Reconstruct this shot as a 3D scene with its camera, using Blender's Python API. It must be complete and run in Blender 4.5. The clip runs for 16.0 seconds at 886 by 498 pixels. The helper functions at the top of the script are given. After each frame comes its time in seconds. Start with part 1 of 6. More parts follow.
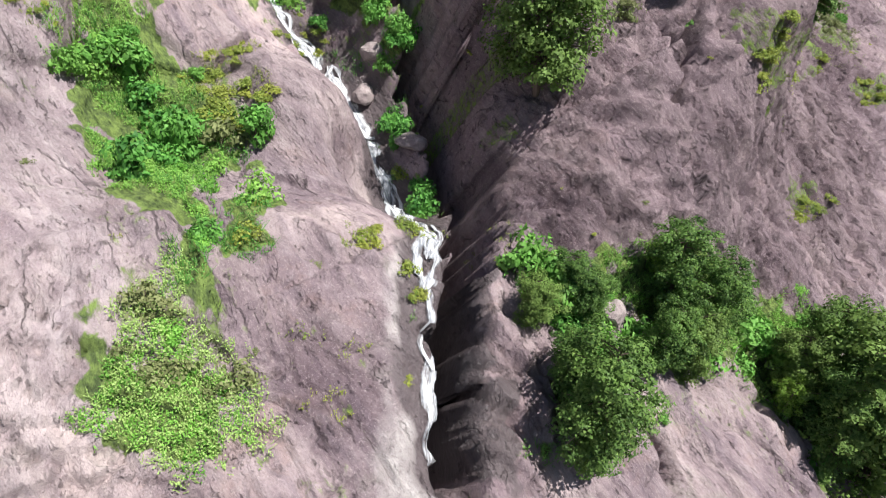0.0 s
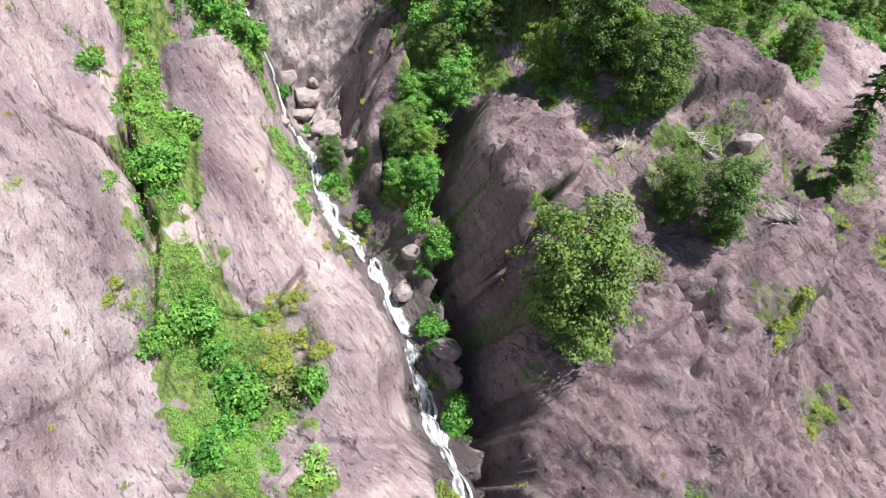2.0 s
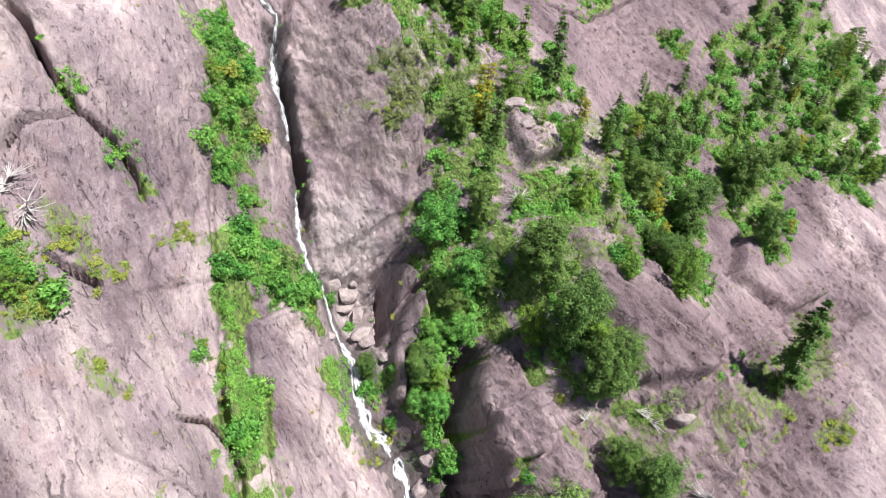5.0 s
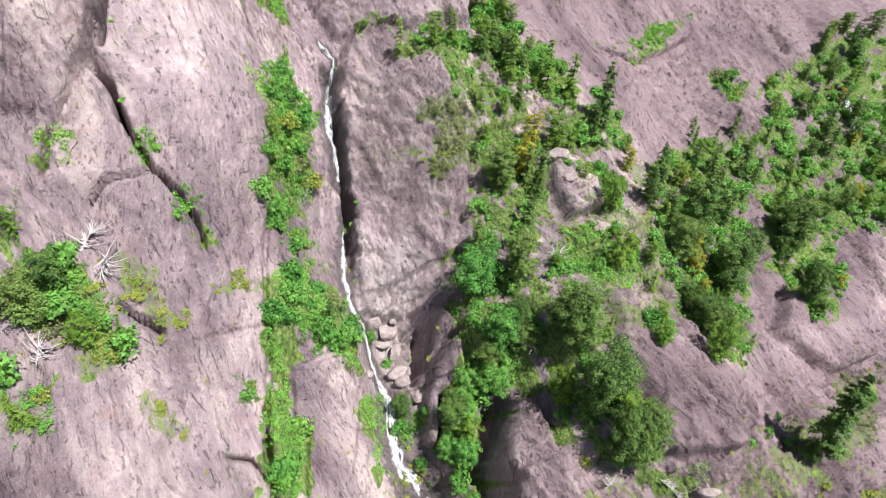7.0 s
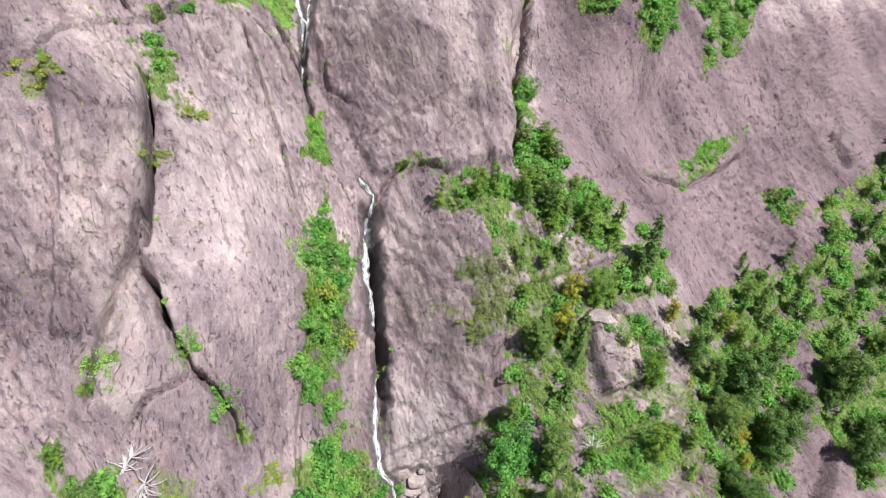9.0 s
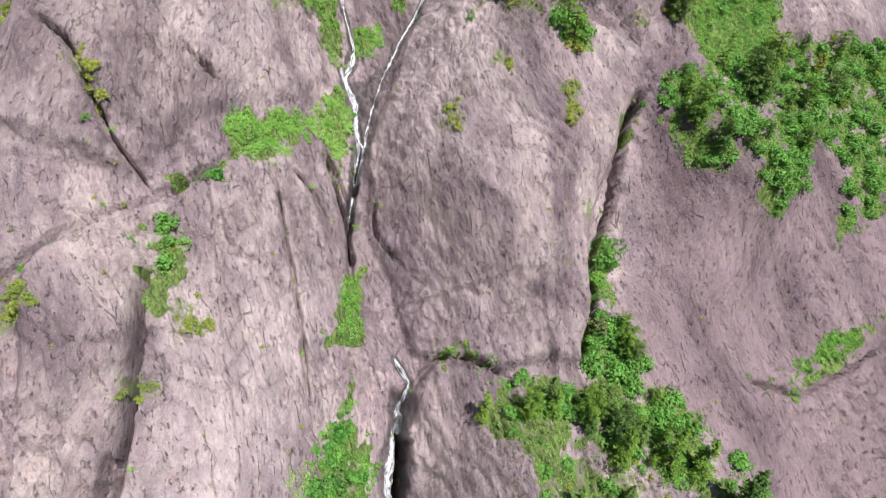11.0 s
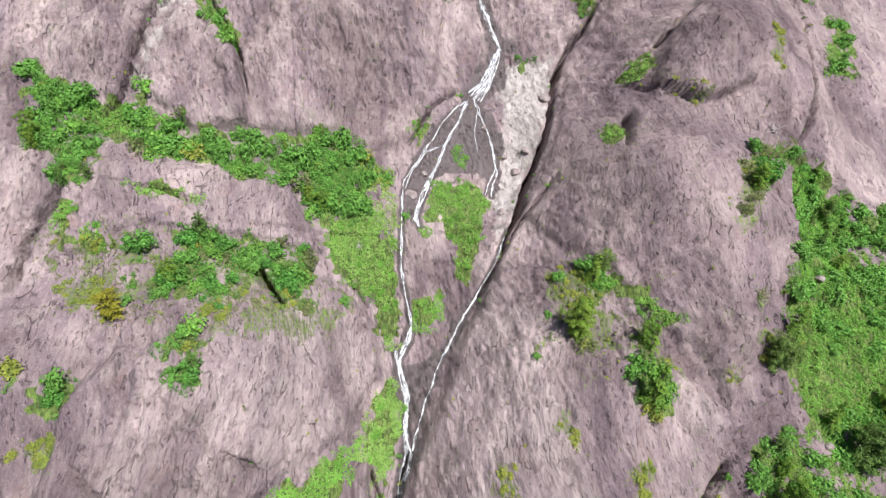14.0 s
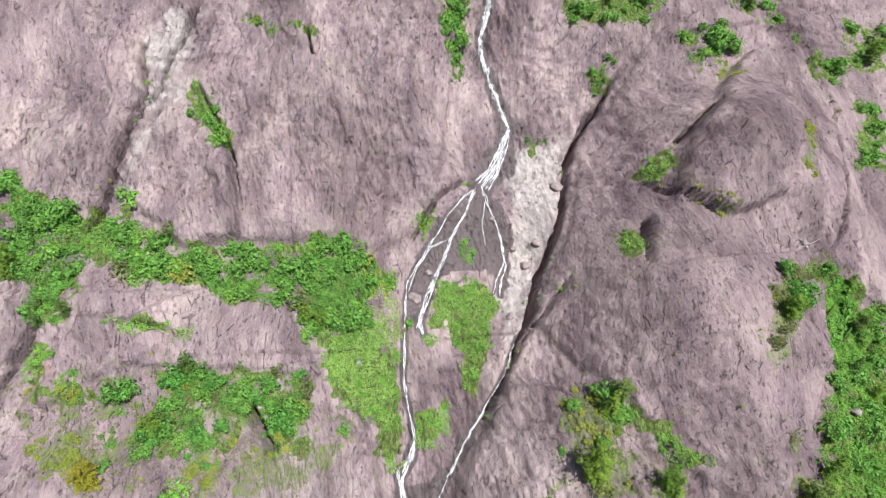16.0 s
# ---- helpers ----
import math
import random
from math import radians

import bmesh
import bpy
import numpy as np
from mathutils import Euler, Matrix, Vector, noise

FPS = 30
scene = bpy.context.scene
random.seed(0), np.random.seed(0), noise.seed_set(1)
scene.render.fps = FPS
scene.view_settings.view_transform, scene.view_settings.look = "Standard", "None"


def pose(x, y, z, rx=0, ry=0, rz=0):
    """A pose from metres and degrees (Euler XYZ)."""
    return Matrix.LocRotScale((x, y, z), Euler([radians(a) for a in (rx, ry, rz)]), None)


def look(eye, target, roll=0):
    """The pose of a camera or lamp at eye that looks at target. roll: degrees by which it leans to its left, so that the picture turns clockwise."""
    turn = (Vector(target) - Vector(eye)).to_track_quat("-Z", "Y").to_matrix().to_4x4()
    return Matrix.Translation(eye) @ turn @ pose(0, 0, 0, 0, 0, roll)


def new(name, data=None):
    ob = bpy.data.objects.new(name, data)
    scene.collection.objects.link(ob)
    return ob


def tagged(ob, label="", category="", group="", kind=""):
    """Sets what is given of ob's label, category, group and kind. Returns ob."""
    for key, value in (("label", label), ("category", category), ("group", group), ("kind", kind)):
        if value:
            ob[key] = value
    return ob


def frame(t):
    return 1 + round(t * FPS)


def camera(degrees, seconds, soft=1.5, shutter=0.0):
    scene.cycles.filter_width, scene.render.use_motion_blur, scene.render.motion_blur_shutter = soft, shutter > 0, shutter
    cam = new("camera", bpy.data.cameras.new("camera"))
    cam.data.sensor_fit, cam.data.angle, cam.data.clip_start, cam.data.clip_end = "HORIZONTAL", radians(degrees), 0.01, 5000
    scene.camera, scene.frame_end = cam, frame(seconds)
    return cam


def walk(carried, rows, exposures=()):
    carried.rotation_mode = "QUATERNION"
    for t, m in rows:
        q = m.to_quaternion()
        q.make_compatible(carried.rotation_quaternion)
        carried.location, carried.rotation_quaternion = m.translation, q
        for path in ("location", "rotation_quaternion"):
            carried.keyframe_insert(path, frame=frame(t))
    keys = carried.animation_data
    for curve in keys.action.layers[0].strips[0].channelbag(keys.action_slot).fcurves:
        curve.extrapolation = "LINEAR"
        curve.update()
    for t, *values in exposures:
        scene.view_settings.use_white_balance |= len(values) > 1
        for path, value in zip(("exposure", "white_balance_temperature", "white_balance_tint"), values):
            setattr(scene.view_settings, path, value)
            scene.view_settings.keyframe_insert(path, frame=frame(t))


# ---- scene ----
cam = camera(79.13, 16.0, soft=1.1)
PATH = [
    (0, (0.90, -2.20, -6.94), (1.16, 31.54, -28.42), 0.11),
    (0.5, (0.80, -1.84, -6.26), (1.22, 32.01, -27.57), 0.44),
    (1, (0.83, -1.45, -5.50), (1.21, 32.51, -26.62), 0.45),
    (1.4, (-0.23, 1.40, 2.55), (-0.46, 35.10, -19.01), 0.56),
    (1.5, (-0.22, 1.51, 2.79), (-0.59, 35.20, -18.77), 0.58),
    (2, (-0.15, 2.05, 4.00), (-1.23, 35.72, -17.56), 0.64),
    (2.5, (-0.12, 2.52, 5.33), (-1.57, 36.18, -16.23), 0.70),
    (3, (-0.06, 2.95, 6.67), (-1.75, 36.58, -14.93), 0.77),
    (3.5, (0.12, 3.32, 9.37), (-1.96, 36.91, -12.25), 0.81),
    (4, (0.22, 3.16, 14.44), (-2.21, 36.69, -7.23), 0.77),
    (4.5, (0.36, 3.05, 19.16), (-2.20, 36.52, -2.58), 0.77),
    (4.7, (0.36, 3.08, 21.28), (-2.19, 36.57, -0.45), 0.76),
    (4.9, (0.35, 3.18, 22.66), (-2.40, 36.64, 0.91), 0.77),
    (5.1, (0.35, 3.28, 23.37), (-2.64, 36.71, 1.60), 0.77),
    (5.4, (0.34, 3.44, 23.99), (-3.02, 36.81, 2.19), 0.77),
    (5.9, (0.33, 3.70, 25.05), (-3.77, 36.96, 3.21), 0.78),
    (6.8, (0.30, 4.16, 27.17), (-5.42, 37.12, 5.25), 0.80),
    (7, (0.45, 4.33, 27.73), (-5.54, 37.22, 5.76), 0.72),
    (7.5, (0.45, 4.82, 29.09), (-6.01, 37.60, 7.10), 0.69),
    (7.9, (0.44, 5.21, 30.17), (-6.38, 37.90, 8.17), 0.67),
    (8, (0.16, 6.23, 31.60), (-6.85, 38.79, 9.45), 0.68),
    (8.1, (-0.49, 8.38, 34.28), (-7.73, 40.69, 11.84), 0.71),
    (8.2, (-1.14, 10.53, 36.96), (-8.60, 42.58, 14.23), 0.75),
    (8.3, (-1.76, 12.60, 39.55), (-9.44, 44.40, 16.54), 0.78),
    (8.4, (-1.88, 13.08, 40.30), (-9.68, 44.81, 17.23), 0.78),
    (8.8, (-2.20, 13.40, 40.72), (-10.18, 45.17, 17.77), 1.02),
    (9.3, (-2.87, 14.27, 40.78), (-10.97, 46.16, 18.04), 1.47),
    (9.8, (-3.77, 16.62, 41.57), (-12.30, 48.54, 19.01), 1.93),
    (10.3, (-4.80, 21.43, 44.20), (-14.42, 53.05, 21.68), 2.19),
    (10.5, (-5.18, 23.94, 45.73), (-16.09, 55.12, 23.18), 2.25),
    (11, (-6.42, 30.39, 49.89), (-19.35, 60.70, 27.21), 2.26),
    (11.5, (-7.64, 35.88, 53.92), (-21.91, 65.52, 31.16), 2.26),
    (12, (-8.86, 39.40, 58.50), (-25.09, 67.91, 35.61), 2.40),
    (12.5, (-10.53, 42.46, 62.48), (-27.12, 70.69, 39.50), 2.46),
    (13, (-12.84, 44.73, 66.67), (-29.57, 72.82, 43.63), 2.45),
    (13.5, (-14.92, 46.26, 70.19), (-31.68, 74.30, 47.12), 2.45),
    (14, (-17.14, 49.59, 74.16), (-33.90, 77.63, 51.07), 2.47),
    (14.5, (-19.84, 53.37, 77.83), (-36.70, 81.35, 54.74), 2.48),
    (15, (-21.07, 55.07, 79.39), (-37.95, 83.03, 56.29), 2.51),
    (15.5, (-21.89, 56.17, 80.39), (-38.79, 84.11, 57.30), 2.50),
    (16, (-22.76, 57.34, 81.37), (-39.67, 85.25, 58.25), 2.50),
]
EXPOSURES = [(0.0, 0.62), (1.5, 0.86), (4.7, 0.76), (8.0, 0.67), (10.5, 0.42), (13.5, 0.37), (16.0, 0.35)]
walk(cam, [(t, look(eye, target, roll)) for t, eye, target, roll in PATH], EXPOSURES)

# ---- daylight ----
SUN_HIGH, SUN_ROUND = 58.5, 114.2  # degrees above the horizon, and from +y towards +x
to_sun = Vector((math.cos(radians(SUN_HIGH)) * math.sin(radians(SUN_ROUND)), math.cos(radians(SUN_HIGH)) * math.cos(radians(SUN_ROUND)), math.sin(radians(SUN_HIGH))))
world = bpy.data.worlds.new("sky")
scene.world = world
world.use_nodes = True
sky = world.node_tree.nodes.new("ShaderNodeTexSky")
sky.sky_type, sky.sun_disc = "NISHITA", False
sky.sun_elevation, sky.sun_rotation = radians(SUN_HIGH), radians(SUN_ROUND)
world.node_tree.links.new(sky.outputs["Color"], world.node_tree.nodes["Background"].inputs["Color"])
world.node_tree.nodes["Background"].inputs["Strength"].default_value = 0.05
sun = new("sun", bpy.data.lights.new("sun", "SUN"))
sun.data.energy, sun.data.angle, sun.data.color = 5.0, radians(0.53), (1.0, 0.97, 0.955)
sun.matrix_world = look(to_sun * 300, (0, 0, 0))

# ---- the slope: u runs along it, v up it, h out of it, in metres ----
N = Vector((0.40279, -0.45077, 0.79659))
U = Vector((0.74567, 0.66631, 0.0))
V = Vector((-0.53078, 0.594, 0.60451))
ORIGIN = Vector((-18.0, 54.5, 16.0))
FRAME = np.array((U, V, N))

STREAMS = [
    ([(16.0, 92.1), (14.4, 87.4), (14.9, 83.5), (16.3, 79.4), (17.4, 76.1)], 1.2),  # top cascade
    ([(17.3, 76.3), (15.8, 73.0), (14.4, 70.3), (12.8, 68.5)], 2.1),  # top cascade fan
    ([(11.8, 68.3), (8.2, 65.0), (6.7, 62.8), (4.8, 60.2), (3.0, 57.4), (2.5, 54.9), (2.2, 52.4)], 0.42),  # fan strand w
    ([(12.1, 68.5), (10.3, 65.2), (8.7, 62.7), (6.6, 58.7), (6.1, 58.0)], 0.7),  # fan strand m
    ([(12.7, 68.7), (13.2, 65.7), (14.1, 63.1), (15.0, 59.4), (13.9, 57.3), (13.3, 55.5)], 0.6),  # fan strand e
    ([(8.7, 62.7), (7.9, 62.3), (5.9, 61.4), (4.0, 58.8), (2.9, 56.2)], 0.3),  # fan strand thin w
    ([(6.3, 58.6), (5.1, 56.1), (4.4, 54.4), (3.9, 53.0), (4.1, 51.6)], 0.75),  # fan strand low
    ([(7.2, 60.0), (6.2, 57.6), (4.9, 55.0), (3.4, 52.3)], 0.32),  # fan strand thin m
    ([(14.8, 59.9), (13.6, 57.9), (12.6, 55.8)], 0.3),  # fan strand thin e
    ([(13.0, 66.8), (12.2, 64.0), (12.4, 61.5)], 0.22),  # fan strand thin e
    ([(2.2, 52.0), (1.7, 46.9), (2.1, 44.2), (2.5, 41.4), (2.2, 39.6), (0.8, 37.7), (1.4, 34.3), (1.0, 30.6)], 0.55),  # mid stream
    ([(2.3, 41.0), (0.7, 37.6), (1.5, 33.8), (0.7, 30.3), (1.2, 28.0), (-0.2, 24.4), (-1.7, 20.2)], 0.55),  # mid stream c
    ([(14.0, 50.4), (11.5, 45.9), (9.9, 43.8), (8.0, 41.4), (6.2, 38.6), (4.5, 36.0), (2.7, 32.2), (1.3, 28.4)], 0.55),  # crack stream
    ([(0.4, 38.7), (1.1, 33.2), (0.7, 28.4), (-0.5, 24.1)], 0.8),  # mid fall
    ([(-0.4, 5.1), (-0.0, 3.9), (0.5, 2.7), (-0.1, 1.4)], 0.6),  # thin trickle
    ([(-0.1, 1.5), (-1.1, -0.8), (-2.8, -4.0), (-2.9, -6.9), (-3.2, -9.7)], 1.4),  # main fall
    ([(-4.4, -14.5), (-5.6, -17.0), (-6.7, -19.3), (-7.3, -22.6), (-6.1, -24.3)], 0.9),  # main fall low
    ([(-6.1, -24.3), (-6.3, -26.5), (-6.5, -28.4), (-6.4, -31.0), (-7.4, -33.7), (-7.9, -36.0), (-7.0, -39.2)], 1.0),  # pool run
    ([(-6.3, -31.6), (-7.9, -34.5), (-7.9, -36.5), (-7.1, -38.1), (-7.0, -39.8), (-7.4, -41.4), (-7.5, -43.6), (-7.7, -45.3)], 1.7),  # lower cascade
    ([(-7.7, -45.3), (-8.8, -47.2), (-9.1, -49.1), (-10.2, -51.3)], 1.4),  # lower cascade b
    ([(-9.6, -50.7), (-12.1, -52.9), (-13.5, -54.4), (-14.3, -55.3)], 1.3),  # gorge run
    ([(-14.3, -55.3), (-15.0, -56.4), (-15.8, -57.6), (-16.7, -58.9), (-17.4, -60.0)], 1.2),  # gorge fall
    ([(68.7, -18.9), (67.7, -21.1), (65.7, -23.6)], 1.3),  # far fall
]
GORGE_EDGE = [(1.5, -34.8), (-1.8, -37.9), (-3.2, -40.7), (-3.9, -43.2), (-4.4, -45.6), (-5.2, -47.7), (-6.8, -50.3), (-8.0, -52.4), (-9.6, -54.2), (-13.0, -56.6), (-14.9, -59.2), (-16.3, -61.2)]
CRACKS_a = [
    ([(-22.5, 83.1), (-22.8, 80.5), (-22.2, 77.0), (-23.0, 75.1)], 0.9, 1.2),
    ([(-3.9, -42.0), (-4.5, -45.0), (-5.7, -47.7), (-7.1, -50.6), (-8.8, -52.7), (-12.6, -55.1), (-14.1, -56.8), (-15.2, -58.4), (-16.1, -59.7), (-16.9, -61.0)], 1.9, 5.5),
    ([(0.6, -34.9), (-1.1, -36.3), (-2.9, -38.8), (-3.7, -41.4), (-4.4, -43.6), (-5.2, -45.9), (-6.1, -48.3), (-7.3, -50.8), (-8.6, -52.5)], 1.3, 4.5),
    ([(-1.0, -26.3), (-2.6, -28.5), (-4.4, -30.9)], 0.9, 1.5),
    ([(-16.7, -28.4), (-17.8, -32.1), (-18.5, -35.5), (-19.5, -38.7), (-20.1, -40.6)], 0.7, 0.7),
    ([(-12.2, -39.9), (-13.7, -40.7), (-14.9, -41.4)], 0.4, 0.5),
]
CRACKS_b = [
    ([(0.8, -49.1), (0.5, -51.5), (0.1, -52.7)], 0.4, 0.6),
    ([(2.0, -50.5), (0.1, -52.7), (-1.7, -54.2)], 0.45, 0.7),
    ([(-9.4, -62.3), (-9.4, -63.7), (-9.7, -65.2)], 0.7, 1.0),
    ([(-7.3, 0.2), (-10.7, -10.2), (-13.0, -17.0), (-15.3, -24.5), (-17.2, -29.8), (-18.4, -33.7)], 0.5, 0.25),
    ([(-20.8, -1.9), (-23.1, -5.5), (-25.2, -11.3)], 0.5, 0.6),
    ([(-19.9, -2.9), (-19.6, -6.3), (-19.3, -10.1), (-18.5, -11.7), (-17.6, -14.3), (-17.2, -17.3)], 0.6, 0.7),
    ([(-23.3, -13.1), (-21.8, -11.6), (-19.9, -10.7), (-18.2, -10.9)], 0.4, 0.5),
    ([(-19.4, 1.8), (-20.7, -2.1)], 0.5, 0.8),
    ([(-20.3, -30.5), (-18.9, -31.5), (-18.4, -33.7)], 0.4, 0.6),
]
CRACKS_c = [
    ([(-23.5, -19.2), (-22.0, -21.0), (-21.2, -21.8)], 0.5, 0.6),
    ([(63.7, -4.5), (62.0, -9.7)], 1.5, 2.5),
    ([(30.6, -3.6), (36.0, -6.4), (48.3, -3.8)], 0.5, 0.5),
    ([(0.2, 2.0), (-1.8, -4.4), (-2.4, -8.9), (-3.3, -13.1), (-6.1, -19.4)], 1.1, 1.0),
    ([(0.4, -27.7), (-2.8, -29.6), (-3.7, -30.2)], 0.8, 1.2),
    ([(-16.8, 13.8), (-17.3, 8.1), (-18.1, 4.2), (-19.2, 0.6), (-19.7, -1.0)], 0.5, 2.0),
    ([(-20.7, -2.0), (-19.8, -3.9), (-19.7, -6.5)], 0.6, 1.0),
    ([(26.9, 24.2), (24.0, 19.0), (22.4, 14.5), (19.0, 9.6), (14.9, 1.2)], 1.0, 1.6),
]
CRACKS_d = [
    ([(-24.4, 12.2), (-22.7, 13.1), (-20.9, 15.7), (-18.6, 17.3), (-15.2, 19.6), (-11.4, 22.6), (-5.6, 27.7)], 0.5, 0.25),
    ([(-8.0, 22.0), (-7.7, 15.8), (-7.6, 11.6), (-8.0, 6.2), (-7.9, 2.2)], 0.4, 0.5),
    ([(-1.8, 21.5), (-2.2, 24.0), (-3.1, 28.0)], 0.5, 0.6),
    ([(0.7, 28.4), (-1.3, 21.1), (-2.8, 13.6)], 0.8, 1.2),
    ([(1.2, 21.5), (0.4, 17.7), (1.6, 14.1)], 0.5, 0.5),
    ([(0.6, 2.0), (3.1, 4.3), (4.9, 3.9), (7.9, 1.6)], 0.6, 0.8),
    ([(-0.3, 1.5), (-1.9, -5.2), (-3.6, -13.5)], 1.0, 1.0),
    ([(27.6, 24.8), (24.3, 19.8), (22.8, 16.7), (21.7, 13.0)], 0.75, 2.4),
]
CRACKS_e = [
    ([(-22.3, 31.0), (-20.2, 28.8), (-18.9, 24.2), (-18.7, 23.1), (-16.4, 19.5)], 0.5, 0.7),
    ([(-3.1, 27.1), (-2.6, 22.4), (-1.9, 17.9)], 0.6, 1.0),
    ([(-6.9, 22.9), (-5.3, 20.9), (-3.7, 18.3)], 0.4, 0.4),
    ([(-29.7, 44.6), (-29.1, 48.8), (-27.6, 51.8), (-27.2, 54.9)], 1.4, 2.2),
    ([(-16.4, 19.5), (-15.1, 20.0), (-12.4, 21.5)], 0.6, 0.6),
    ([(-13.5, 30.8), (-11.6, 29.4)], 0.5, 0.5),
    ([(27.5, 77.7), (23.5, 70.4), (20.4, 62.0), (16.2, 53.8), (13.2, 48.7)], 0.85, 2.6),
    ([(20.3, 56.3), (16.2, 52.0), (13.0, 48.0), (9.4, 42.6)], 0.4, 0.8),
    ([(-17.4, 88.7), (-18.4, 84.0), (-20.0, 80.4), (-21.8, 76.0), (-23.0, 73.5), (-23.9, 69.2), (-25.0, 64.3), (-25.8, 62.3)], 0.8, 1.8),
]
CRACKS_f = [
    ([(31.2, 81.9), (26.6, 75.5), (23.2, 70.7)], 0.55, 1.4),
    ([(31.5, 67.8), (33.8, 69.9), (37.5, 72.5)], 0.6, 1.4),
    ([(26.9, 60.3), (24.6, 54.7)], 0.9, 1.2),
    ([(-11.6, 46.0), (-10.4, 43.9), (-9.3, 41.9)], 0.8, 1.4),
    ([(-4.5, 46.7), (-2.7, 43.5), (-1.3, 40.8)], 0.5, 0.2),
    ([(10.8, 69.2), (7.0, 67.0), (3.9, 62.4)], 0.7, 0.8),
    ([(-28.8, 50.8), (-27.4, 53.6), (-26.9, 57.0)], 1.0, 1.5),
    ([(-5.9, 85.0), (-5.4, 81.5)], 0.5, 0.7),
    ([(-17.1, 78.8), (-14.0, 71.0), (-12.6, 64.4)], 0.5, 0.6),
    ([(54.0, 73.4), (49.3, 61.8), (42.7, 52.6), (38.4, 44.4)], 0.8, 1.0),
    ([(-21.6, 53.8), (-16.4, 52.1)], 0.5, 0.5),
]
CRACKS_g = [
    ([(27.2, 67.1), (28.4, 63.4), (32.2, 58.6)], 0.5, 0.6),
]
CRACKS = CRACKS_a + CRACKS_b + CRACKS_c + CRACKS_d + CRACKS_e + CRACKS_f + CRACKS_g
SLABS_a = [
    ([(1.3, -35.3), (1.8, -36.6), (0.4, -39.3), (-1.3, -42.8), (-2.5, -43.3), (-3.8, -45.4), (-5.3, -47.6), (-5.2, -46.7), (-4.0, -42.7), (-2.8, -39.2), (-0.1, -36.1)], 1.8, 1.0),
    ([(0.3, -25.3), (0.2, -27.7), (-1.6, -32.1), (-3.1, -32.5), (-4.9, -35.9), (-5.4, -35.4), (-4.1, -32.1), (-1.7, -27.8)], 2.0, 0.8),
    ([(-13.9, -26.2), (-11.2, -26.1), (-9.4, -27.2), (-10.2, -29.6), (-10.5, -31.3), (-11.8, -34.9), (-12.0, -38.8), (-12.3, -43.1), (-12.1, -46.2), (-12.9, -49.6), (-16.4, -47.5), (-13.6, -42.2), (-15.6, -41.0), (-16.3, -39.3), (-16.2, -35.9), (-14.2, -30.5), (-15.1, -29.4)], 0.5, 0.7),
]
SLABS_b = [
    ([(-21.4, 14.3), (-18.9, 16.1), (-17.5, 15.5), (-17.1, 11.9), (-17.9, 5.9), (-19.4, 0.6), (-21.2, -3.0), (-22.6, -6.5), (-25.8, -5.5), (-23.4, 5.9), (-22.5, 11.6)], 0.8, 1.2),
    ([(12.1, 46.0), (16.4, 44.6), (21.9, 37.9), (25.5, 31.9), (29.3, 28.4), (26.9, 24.7), (23.6, 20.4), (20.3, 15.5), (14.1, 1.3), (5.6, 3.0), (1.4, 5.6), (0.4, 17.7), (1.3, 27.4), (6.2, 36.1)], 1.2, 1.9),
    ([(2.7, 5.1), (6.7, 3.4), (7.6, -5.1), (6.5, -14.6), (2.1, -22.2), (-2.0, -24.7), (-6.3, -22.6), (-3.7, -14.3), (-1.0, -3.4)], 1.0, 1.4),
    ([(15.3, -15.6), (18.6, -17.3), (15.6, -22.9), (11.9, -23.1), (12.8, -19.8)], 1.6, 1.0),
]
SLABS_c = [
    ([(8.9, -30.6), (16.4, -32.6), (17.5, -35.0), (21.7, -41.3), (20.1, -45.6), (9.8, -43.9), (5.4, -41.8), (7.1, -38.0), (7.0, -34.7)], 1.2, 1.4),
    ([(47.1, -38.1), (49.0, -41.7), (42.0, -48.4), (36.1, -46.7), (31.3, -41.1), (36.8, -38.3)], 1.5, 1.2),
    ([(30.7, 79.5), (37.4, 86.7), (45.1, 87.9), (50.4, 83.4), (51.7, 75.6), (54.0, 71.8), (47.8, 61.5), (39.4, 46.3), (33.5, 38.0), (28.6, 29.5), (27.1, 35.1), (24.1, 38.1), (21.2, 43.3), (17.9, 47.3), (15.9, 52.2), (21.0, 61.0), (25.4, 72.4)], 0.6, 0.8),
    ([(36.5, 72.0), (45.7, 80.9), (49.8, 79.9), (41.0, 66.5), (37.2, 59.9), (32.6, 58.5), (29.4, 61.9), (31.9, 67.8)], 1.3, 1.2),
]
SLABS_d = [
    ([(-16.4, 83.7), (-14.3, 88.8), (8.2, 91.3), (10.4, 82.9), (7.9, 70.2), (2.0, 61.6), (-6.0, 61.4), (-12.8, 60.4), (-16.5, 70.9)], 0.7, 2.0),
    ([(-22.1, 72.9), (-17.8, 76.8), (-14.0, 69.7), (-12.3, 61.0), (-16.9, 60.4), (-22.9, 65.8)], 1.0, 1.2),
    ([(-23.3, 35.0), (-20.5, 38.5), (-14.6, 39.1), (-11.2, 43.7), (-6.2, 45.5), (-2.1, 41.3), (-1.3, 36.8), (-4.9, 30.7), (-10.6, 28.5), (-13.9, 25.2), (-17.8, 20.5), (-24.7, 22.8), (-24.4, 29.0)], 0.9, 1.8),
]
SLABS_e = [
    ([(-27.3, 46.9), (-24.0, 54.5), (-20.2, 53.9), (-14.9, 56.8), (-9.0, 55.1), (-6.1, 48.1), (-12.8, 48.8), (-20.2, 50.0)], 0.6, 1.2),
]
SLABS = SLABS_a + SLABS_b + SLABS_c + SLABS_d + SLABS_e
